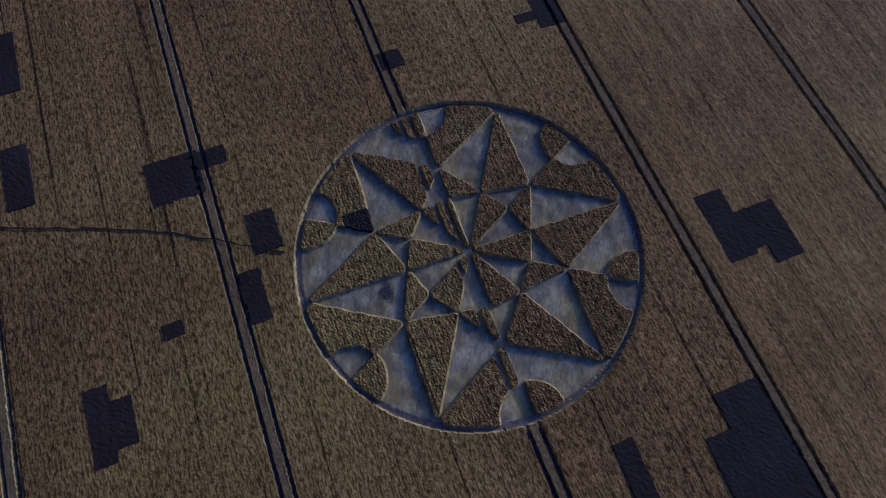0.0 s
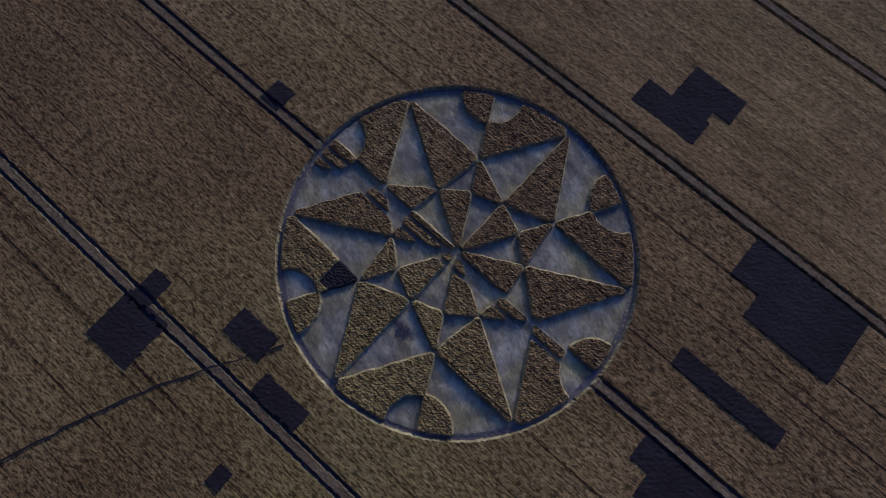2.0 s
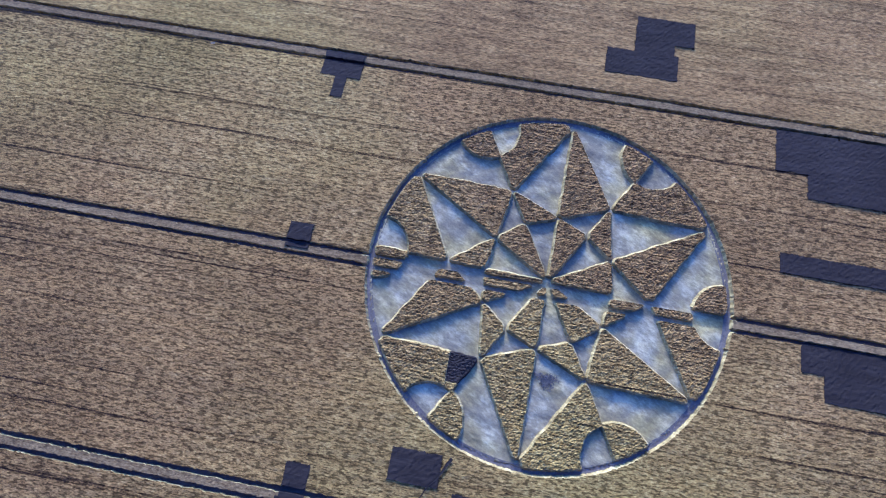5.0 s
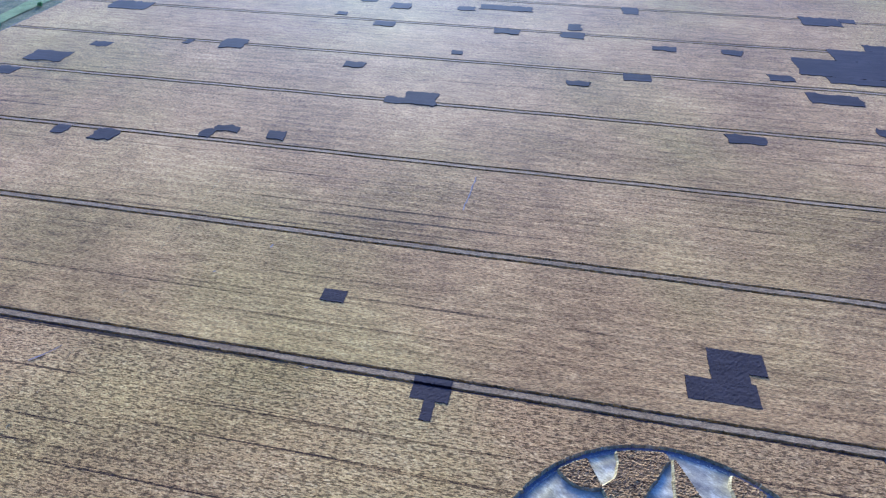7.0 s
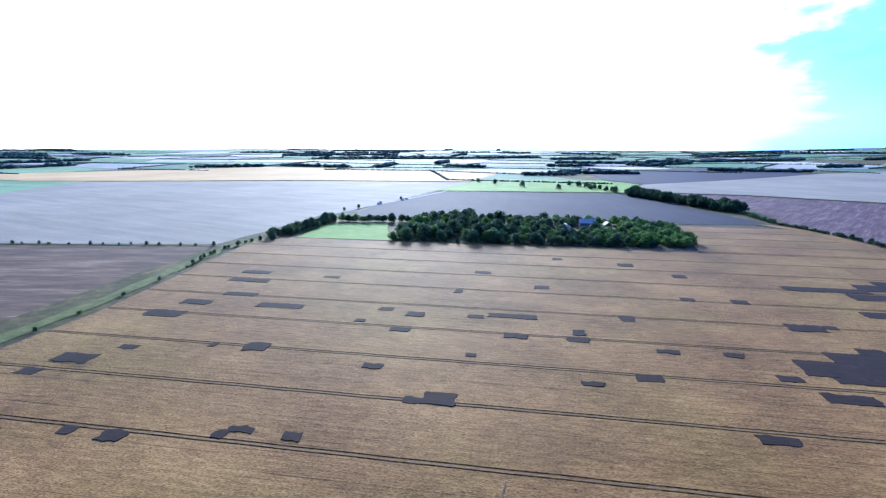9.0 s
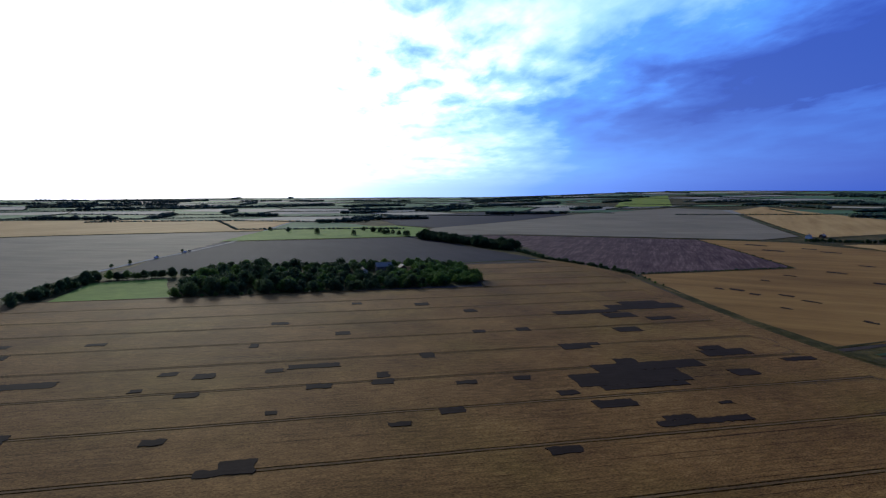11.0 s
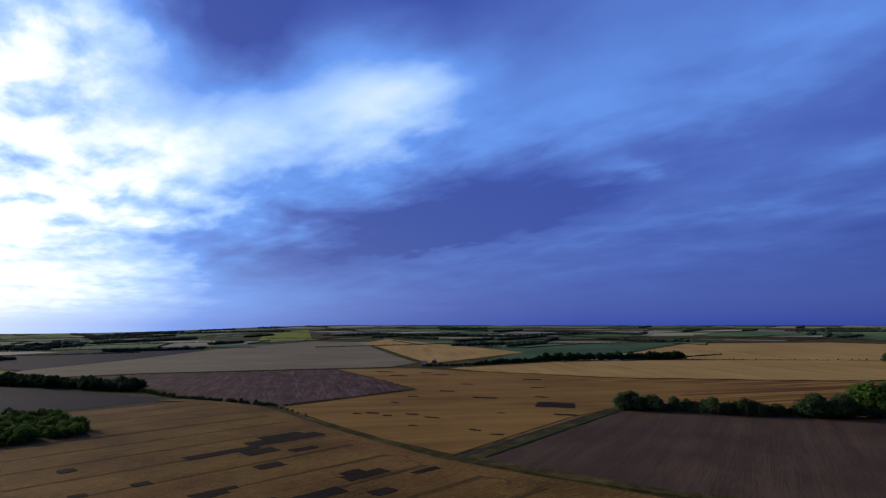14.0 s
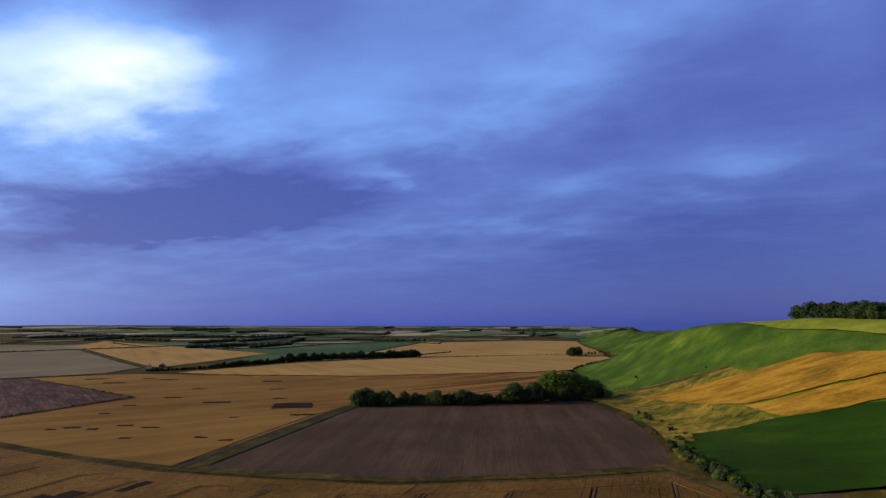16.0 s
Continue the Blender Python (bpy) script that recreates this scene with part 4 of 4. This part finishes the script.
SHAPES = {}
for proto in TREES + BUSHES:
    leaves = [c for c in proto.children if c.name.startswith("crown")][0].data
    co = np.array([v.co[:] for v in leaves.vertices])
    few = co.reshape(-1, 4, 3)[::2]
    few = few.mean(1, keepdims=True) + (few - few.mean(1, keepdims=True)) * 1.4
    SHAPES[id(proto)] = (few.reshape(-1, 3), np.arange(len(few) * 4).reshape(-1, 4))
def plant(proto, x, y, scale=1.0, tall=1.0):
    z = terrain(x, y) + SOIL_Z
    m = pose(x, y, z, 0, 0, luck.uniform(0, 360))
    if id(proto) in FREE:
        del FREE[id(proto)]
        proto.matrix_basis = m
        ob = proto
    else:
        ob = copy_thing(proto, m)
    ob.scale = (scale, scale, scale * tall)
    return ob


class Woodland:
    """Gathers many far trees and joins their crowns into one object."""

    def __init__(self):
        self.verts, self.faces, self.count = [], [], 0

    def plant(self, proto, x, y, scale=1.0, tall=1.0):
        co, faces = SHAPES[id(proto)]
        a = luck.uniform(0, 6.28)
        turn = np.array([[math.cos(a), -math.sin(a), 0], [math.sin(a), math.cos(a), 0], [0, 0, tall]]) * scale
        self.verts.append(co @ turn.T + (x, y, terrain(x, y) + SOIL_Z))
        self.faces.append(faces + self.count)
        self.count += len(co)

    def close(self, name, label, mat=None):
        return tagged(new(name, mesh_from(name, np.concatenate(self.verts).tolist(), np.concatenate(self.faces).tolist(), mat or LEAF)), label, "woodland", kind="stuff")


def row_of(line, gap, protos, lo, hi, spread=1.5, tall=1.0, into=None):
    pts = [Vector(p) for p in line]
    for a, b in zip(pts, pts[1:]):
        k = max(1, int((b - a).length / gap))
        for i in range(k):
            p = a.lerp(b, (i + luck.uniform(0.1, 0.9)) / k)
            (into.plant if into else plant)(luck.choice(protos), p.x + luck.uniform(-spread, spread), p.y + luck.uniform(-spread, spread), luck.uniform(lo, hi), tall)


# the long wood with the houses in it
interior, sunny = Woodland(), Woodland()
for gy in range(440, 582, 8):
    for gx in range(-165, 98, 8):
        x, y = gx + luck.uniform(-3.5, 3.5), gy + luck.uniform(-3.5, 3.5)
        front = 434 + 0.075 * (x + 165)
        east_end = 90 - 0.0016 * (y - 475) ** 2
        if y < front or x > east_end or (-28 < x < -2 and 490 < y < 534) or (-6 < x < 40 and 520 < y < 566) or (-118 < x < -108 and y < 480):
            continue
        loose = x < -70
        if loose and luck.random() < 0.38:
            continue
        edge_row = y < front + 17 or x > east_end - 9
        light = TREES[4] if (x > 10 and luck.random() < 0.8) or luck.random() < 0.3 else luck.choice(TREES[:4])
        size = (luck.uniform(0.40, 0.92) if edge_row else luck.uniform(0.42, 0.86)) * (1.22 if loose else 1.0)
        (plant if edge_row else (sunny if light is TREES[4] else interior).plant)(light, x, y, size, 0.9)
sunny.close("light_wood_interior", "lighter green crowns inside the long wood, sun put into colour", LEAF_LIGHT)
interior.close("wood_interior", "closed canopy of the long wood behind its edge trees")
row_of([(-165, 434), (-60, 441), (60, 450)], 7, BUSHES, 0.9, 1.5)
row_of([(-272, 424), (-269, 480), (-262, 540)], 3.2, TREES[:4], 0.42, 0.72, 8)
row_of([(-275, 300), (-288, 373), (-278, 420)], 9, BUSHES, 0.6, 1.1, 2)
row_of([(-262, -20), (-262, 150), (-264, 224), (-276, 330)], 26, BUSHES, 0.35, 0.7, 1)
row_of([(-258, 536), (-200, 546), (-165, 552)], 4.5, TREES, 0.45, 0.75, 3)
row_of([(-300, 384), (-480, 354), (-760, 305)], 13, BUSHES, 0.5, 0.9, 1)
row_of([(-287, 596), (-240, 780)], 45, BUSHES, 0.8, 1.4, 2)
# the dark copse and the hedge down to the track
copse = Woodland()
for k in range(180):
    u, w = luck.random(), luck.uniform(-1, 1)
    copse.plant(luck.choice(TREES[:4]), 100 + 105 * u + 12 * w, 930 - 215 * u + 14 * w, luck.uniform(0.6, 1.0))
row_of([(92, 945), (60, 1010), (10, 1100)], 16, TREES[:4], 0.6, 0.9, 5, into=copse)
copse.close("copse", "dense dark copse at the corner of two stubble fields", LEAF_DARK)
hedge = Woodland()
row_of([(200, 700), (207, 612), (231, 545), (250, 478)], 2.8, BUSHES, 0.7, 1.3, 1.2, into=hedge)
hedge.close("hedge", "continuous clipped green hedge along the farm track")
front_hedge = Woodland()
row_of([(258, 479), (350, 481), (440, 486)], 2.2, BUSHES, 0.28, 0.5, 0.5, into=front_hedge)
row_of([(440, 486), (500, 660), (548, 805)], 5.0, BUSHES, 0.25, 0.5, 0.5, into=front_hedge)
front_hedge.close("low_hedge", "low dark overgrown hedge round the stubble field", LEAF_DARK)
row_of([(250, 478), (241, 410)], 11, BUSHES, 0.4, 0.7, 1)
# trees along the far side of the ploughed field
row_of([(466, 236), (484, 202)], 3.4, TREES[:4], 1.0, 1.4, 5, 0.9)
row_of([(488, 202), (532, 106)], 3.8, TREES[:4], 0.5, 0.85, 4)
row_of([(497, 168), (514, 128)], 10, TREES[:3], 0.85, 1.0, 2)
row_of([(534, 104), (556, 72)], 3.4, TREES[:4], 1.2, 1.55, 4, 0.95)
row_of([(560, 70), (602, 8)], 3.8, TREES[:4], 0.75, 1.15, 6, 0.9)
row_of([(575, 74), (598, 36)], 5.0, [TREES[4]], 1.9, 2.3, 5, 0.95)
row_of([(598, 36), (612, 12)], 6.0, [TREES[4]], 1.4, 1.8, 6, 0.95)
thicket = Woodland()
row_of([(470, 232), (504, 158), (592, 32)], 3.0, BUSHES, 0.9, 1.7, 2, into=thicket)
thicket.close("thicket", "low green thicket under the row of trees")
# the long dark belt
belt = Woodland()
row_of([(695, 738), (795, 687)], 3.6, TREES[:4], 0.35, 0.5, 2, into=belt)
row_of([(795, 687), (969, 662)], 3.8, TREES[:4], 0.5, 0.85, 3, into=belt)
row_of([(969, 662), (1083, 618), (1238, 471)], 3.6, TREES[:4], 0.9, 1.3, 6, into=belt)
belt.close("tree_belt", "long dark belt of trees between golden fields", LEAF_DARK)
row_of([(1238, 471), (1490, 142)], 20, BUSHES, 0.5, 0.9, 1)
row_of([(1400, 132), (1470, 112)], 8, TREES[:4], 1.2, 1.7, 8)
row_of([(1480, 100), (1560, 70)], 14, BUSHES, 1.2, 2.0, 8)
row_of([(985, 80), (1080, 70), (1160, 60)], 10, BUSHES, 0.8, 1.3, 3)
# the beech wood on the hilltop
beeches = Woodland()
for k in range(110):
    u, w = luck.random(), luck.random()
    beeches.plant(luck.choice(TREES[:3]), 702 - 182 * u - 25 * w, -192 - 40 * u - 60 * w, luck.uniform(0.95, 1.25))
beeches.close("hilltop_wood", "dense dark beech wood on the crest of the hill", LEAF_DARK)
# scrub at the foot of the hill
row_of([(500, -20), (440, -40), (380, -52), (330, -60)], 5.5, BUSHES, 0.5, 1.1, 4)
row_of([(360, -42), (318, -54), (263, -69), (240, -84)], 2.5, BUSHES, 0.8, 1.7, 3.5)
row_of([(395, -50), (356, -44)], 5, BUSHES, 0.5, 0.9, 3)
row_of([(470, -26), (420, -62)], 8, BUSHES, 0.3, 0.7, 10)
row_of([(500, -52), (440, -84)], 9, BUSHES, 0.3, 0.6, 6)
row_of([(400, -36), (470, -18)], 9, BUSHES, 0.3, 0.6, 3)
row_of([(740, -30), (640, -10)], 14, BUSHES, 0.4, 0.8, 5)
for k in range(26):
    plant(luck.choice(BUSHES), luck.uniform(520, 1000), luck.uniform(-140, -30), luck.uniform(0.25, 0.6))
row_of([(-180, 1150), (-60, 1010), (60, 1000)], 60, TREES[:4], 0.6, 0.9, 12)


# far hedgerows and woods, joined as one: rough clumps
def clump_band(name, label, seeds, wide, high, gap, mat):
    pick = random.Random(17)
    ico = bmesh.new()
    bmesh.ops.create_icosphere(ico, subdivisions=1, radius=1.0)
    shape = [v.co.copy() for v in ico.verts]
    tris = [[v.index for v in f.verts] for f in ico.faces]
    ico.free()
    verts, faces = [], []
    for (x0, y0), (x1, y1) in seeds:
        k = max(2, int(math.hypot(x1 - x0, y1 - y0) / gap))
        for i in range(k):
            u = (i + pick.random()) / k
            x, y = x0 + (x1 - x0) * u + pick.uniform(-wide, wide) * 0.6, y0 + (y1 - y0) * u + pick.uniform(-wide, wide) * 0.6
            s, h, base = wide * pick.uniform(0.7, 1.3), high * pick.uniform(0.6, 1.25), len(verts)
            z = terrain(x, y)
            verts += [(x + v.x * s * pick.uniform(0.75, 1.25), y + v.y * s * pick.uniform(0.75, 1.25), z + (v.z * 0.55 + 0.45) * h * pick.uniform(0.8, 1.2)) for v in shape]
            faces += [[base + q for q in t] for t in tris]
    ob = new(name, mesh_from(name, verts, faces, mat))
    return tagged(ob, label, "woodland", kind="stuff")


woods = []
for k in range(140):
    a, r = luck.uniform(-0.12, 2.75), luck.uniform(1400, 4600)
    x, y = -30 + r * math.cos(a), -20 + r * math.sin(a)
    if (600 < x < 2300 and -200 < y < 700 and r < 2300) or any(inside(x, y, corners) for _, corners, *_ in FIELDS):
        continue
    turn, length = luck.choice((0.1, 0.15, 1.45, 1.6, 2.9, 0.4)), luck.uniform(120, 420)
    woods.append(((x, y), (x + length * math.cos(turn), y + length * math.sin(turn))))
for x0, y0, x1, y1 in ((560, 2360, 1040, 2600), (600, 2400, 1060, 2640), (640, 2440, 1000, 2640), (250, 2060, 370, 1990), (300, 2090, 480, 2160), (1100, 3660, 1760, 2990), (1815, 2213, 2170, 1630), (1840, 2240, 2100, 1800), (2170, 1630, 2600, 1500)):
    woods.append(((x0, y0), (x1, y1)))
clump_band("far_hedgerows", "distant hedgerows between the fields, haze put into their colour", HEDGE_LINES, 3.0, 3.2, 4.6, FAR_LEAF)
clump_band("far_woods", "distant woods on the plain, haze put into their colour", woods, 11.0, 10.0, 7.0, FAR_LEAF)


# ---- houses ----
def house(x, y, turn, length, wide, eaves, ridge, walls, label):
    root = new("house")
    bm = bmesh.new()
    prof = [(-wide / 2, 0), (wide / 2, 0), (wide / 2, eaves), (0, ridge), (-wide / 2, eaves)]
    ends = [[bm.verts.new((sx * length / 2, p, q)) for p, q in prof] for sx in (-1, 1)]
    for k in range(5):
        bm.faces.new((ends[0][k], ends[0][(k + 1) % 5], ends[1][(k + 1) % 5], ends[1][k]))
    bm.faces.new(ends[0])
    bm.faces.new(ends[1])
    bmesh.ops.recalc_face_normals(bm, faces=bm.faces[:])
    part("wall", bm, walls, root)
    bm = bmesh.new()
    over, thick = 0.5, 0.25
    for s in (-1, 1):
        slope = (ridge - eaves) / (wide / 2)
        low = (s * (wide / 2 + over), eaves - over * slope + 0.05)
        ring = [(low[0], low[1]), (0, ridge + 0.05), (0, ridge + 0.05 + thick), (low[0], low[1] + thick)]
        a, b = [[bm.verts.new((e * (length / 2 + over), p, q)) for p, q in ring] for e in (-1, 1)]
        for k in range(4):
            bm.faces.new((a[k], a[(k + 1) % 4], b[(k + 1) % 4], b[k]))
        bm.faces.new(a)
        bm.faces.new(b)
    bmesh.ops.recalc_face_normals(bm, faces=bm.faces[:])
    roof = part("roof", bm, SLATE, root, "pale slate roof, sky reflection put into its colour")
    bm = bmesh.new()
    bmesh.ops.create_cube(bm, size=1, matrix=Matrix.LocRotScale((length * 0.36, 0, ridge + 0.5), None, (0.9, 0.9, 1.8)))
    bmesh.ops.bevel(bm, geom=bm.edges[:], offset=0.05)
    part("chimney", bm, BARK, roof)
    for s in (-1, 1):
        for k in range(4):
            for lev in ((1.3, 3.7) if eaves > 4.5 else (1.3,)):
                bm = bmesh.new()
                bmesh.ops.create_cube(bm, size=1, matrix=Matrix.LocRotScale((length * (-0.36 + 0.24 * k), s * (wide / 2 + 0.01), lev + 0.4), None, (1.1, 0.1, 1.3)))
                bmesh.ops.bevel(bm, geom=bm.edges[:], offset=0.03)
                part("window", bm, GLASS, root)
    root.matrix_basis = pose(x, y, terrain(x, y) + SOIL_Z, 0, 0, turn)
    return tagged(root, label, "house", "houses in the wood")


house(-14, 521, 100, 9, 7, 5.0, 7.6, PAINT, "white rendered farmhouse with a slate roof among trees")
house(8, 551, 8, 16, 8, 5.0, 8.6, STONE, "long grey stone house with grey slate roof among trees")
house(28, 552, 95, 11, 7, 3.2, 6.0, BARK, "low dark barn with grey slate roof among trees")
house(755, 795, 40, 14, 8, 4.0, 6.5, PAINT, "small pale farm building at the field corner")
house(790, 802, 20, 10, 7, 3.6, 6.0, BARK, "small dark farm shed at the field corner")


# ---- small marks in the crop ----
def trodden(line, width, mat, label, name="trodden_path"):
    """A narrow way pressed into the ears, wandering a little."""
    pts = [Vector((x, y, 0)) for x, y in line]
    v, f, i = [], [], 0
    for a, b in zip(pts, pts[1:]):
        k = max(2, int((b - a).length / 1.2))
        d = (b - a).normalized()
        s = Vector((-d.y, d.x, 0))
        for j in range(k):
            p = a.lerp(b, j / k) + s * luck.uniform(-0.18, 0.18)
            w = width / 2 * luck.uniform(0.6, 1.4)
            for q, z in ((p + s * w, 0.0), (p, -0.03), (p - s * w, 0.0)):
                v.append((q.x, q.y, z + 0.14))
            if i:
                f += [(3 * i - 3, 3 * i - 2, 3 * i + 1, 3 * i), (3 * i - 2, 3 * i - 1, 3 * i + 2, 3 * i + 1)]
            i += 1
    return tagged(new(name, mesh_from(name, v, f, mat)), label, "path", kind="structure")


trodden([(-10.2, -28.9), (-13.5, -34.0), (-16.5, -38.8), (-21.3, -47.5), (-25.3, -56.5), (-30, -69), (-38, -88)], 0.34, DEAD, "narrow dark footpath trodden through the wheat")
for line in ([(-118.7, 24.4), (-116.4, 26.9), (-114.2, 30.2)], [(-43, 102.6), (-43.8, 93), (-44.4, 85.6)], [(-86.8, 64.2), (-86.3, 66.4)], [(-66, 33), (-64.5, 33.4)], [(-96, 54), (-95, 54.8)]):
    trodden(line, 0.3, TRODDEN, "short lodged streak in the wheat")


def hook(y, x, turn, r):
    """A tramline's end curling round at the headland."""
    line = [(x - 45, y), (x - 20, y), (x - 8, y)]
    line += [(x - 8 + r * math.sin(a), y + turn * r * (1 - math.cos(a))) for a in (0.4, 0.8, 1.2, 1.6, 2.0, 2.5, 3.0)]
    for off in (-0.95, 0.95):
        trodden([(px, py + off) for px, py in line], 0.34, SOIL, "wheel rut curling at the headland", "headland_rut")


for k, tram in enumerate(TRAMS[9:17]):
    hook(tram + (2 if k % 2 else -2), float(between(EAST, tram)) - 15, 1 if k % 2 else -1, 7 + (k * 3) % 5)

# the tangled spot in one flattened triangle
bm = bmesh.new()
for k in range(190):
    a, r = luck.uniform(0, 6.28), luck.random() ** 0.7
    r *= 1.5 + 0.5 * math.sin(3 * a) + 0.3 * math.sin(5 * a + 1)
    p, d = Vector((1.9 + r * math.cos(a), -15.3 + 0.8 * r * math.sin(a), SOIL_Z + 0.2)), luck.uniform(0, 3.14)
    q = Vector((math.cos(d), math.sin(d), 0)) * luck.uniform(0.15, 0.4)
    s = Vector((-q.y, q.x, 0)) * 0.16
    h = Vector((0, 0, luck.uniform(0.02, 0.2)))
    bm.faces.new([bm.verts.new(c) for c in (p - q - s, p + q - s + h, p + q + s + h, p - q + s)])
data = bpy.data.meshes.new("tangled_straw")
bm.to_mesh(data)
bm.free()
data.materials.append(TRODDEN)
tagged(new("tangled_straw", data), "tangle of broken straw on the flattened floor", "straw", kind="stuff")

# dark patches in the golden field across the track
for cx, cy, ln, wd, turn in ((448, 292, 40, 34, -62), (292, 382, 11, 7, -62), (292, 362, 8, 6, -62), (281, 390, 8, 5, -62), (312, 352, 12, 5, -65), (312, 328, 12, 5, -65), (489, 336, 14, 8, -65),
                             (442, 376, 26, 9, -60), (456, 446, 18, 8, -60), (580, 704, 34, 14, -58), (612, 642, 18, 9, -58), (548, 634, 30, 13, -55), (606, 600, 26, 10, -55), (640, 452, 24, 14, -55),
                             (295, 265, 8, 5, -65), (275, 312, 8, 4, -65), (293, 242, 9, 4, -60), (404, 252, 20, 7, -60), (350, 420, 8, 5, -62), (372, 300, 7, 4, -62), (395, 440, 12, 5, -60), (530, 480, 16, 7, -58), (560, 390, 18, 8, -58)):
    ob = dead_patch([(-ln / 2, ln / 2 * luck.uniform(0.7, 1), -wd / 2, wd / 6), (-ln / 2 - luck.uniform(0, 0.2) * ln, ln / 2 - luck.uniform(0.1, 0.6) * ln, -wd / 5, wd / 2)], 1.6, 0.0, -0.3, "dark dead patch in the golden stubble field")
    ob.matrix_basis = pose(cx, cy, SOIL_Z + 0.25 + terrain(cx, cy), 0, 0, turn)


# ---- vehicles on the far road ----
def van(x, y, turn, mat, size, label):
    root = new("van")
    bm = bmesh.new()
    prof = [(-2.4, 0.45), (2.5, 0.45), (2.55, 1.0), (1.9, 1.2), (1.2, 2.0), (-2.3, 2.1), (-2.45, 1.2)]
    a, b = [[bm.verts.new((p * size, s * 0.95 * size, q * size)) for p, q in prof] for s in (-1, 1)]
    for k in range(len(prof)):
        bm.faces.new((a[k], a[(k + 1) % len(prof)], b[(k + 1) % len(prof)], b[k]))
    bm.faces.new(a)
    bm.faces.new(b)
    bmesh.ops.recalc_face_normals(bm, faces=bm.faces[:])
    bmesh.ops.bevel(bm, geom=bm.edges[:], offset=0.08)
    part("body", bm, mat, root)
    bm = bmesh.new()
    bmesh.ops.create_cube(bm, size=1, matrix=Matrix.LocRotScale((1.58 * size, 0, 1.62 * size), Euler((0, radians(-40), 0)), (0.06, 1.6 * size, 0.8 * size)))
    part("windscreen", bm, GLASS, root)
    for wx in (-1.5, 1.6):
        for wy in (-0.85, 0.85):
            bm = bmesh.new()
            bmesh.ops.create_cone(bm, cap_ends=True, segments=14, radius1=0.36 * size, radius2=0.36 * size, depth=0.25, matrix=Matrix.LocRotScale((wx * size, wy * size, 0.36 * size), Euler((radians(90), 0, 0)), None))
            bmesh.ops.bevel(bm, geom=bm.edges[:], offset=0.03)
            part("wheel", bm, GLASS, root)
    root.matrix_basis = pose(x, y, terrain(x, y) + SOIL_Z + 0.36, 0, 0, turn)
    return tagged(root, label, "van", "vehicles on the road")


van(-258, 704, 74, PAINT, 1.2, "white van on the pale country road")
van(-240, 764, 74, PAINT, 1.0, "white car on the pale country road")
van(-237, 774, 74, GLASS, 1.0, "dark car on the pale country road")
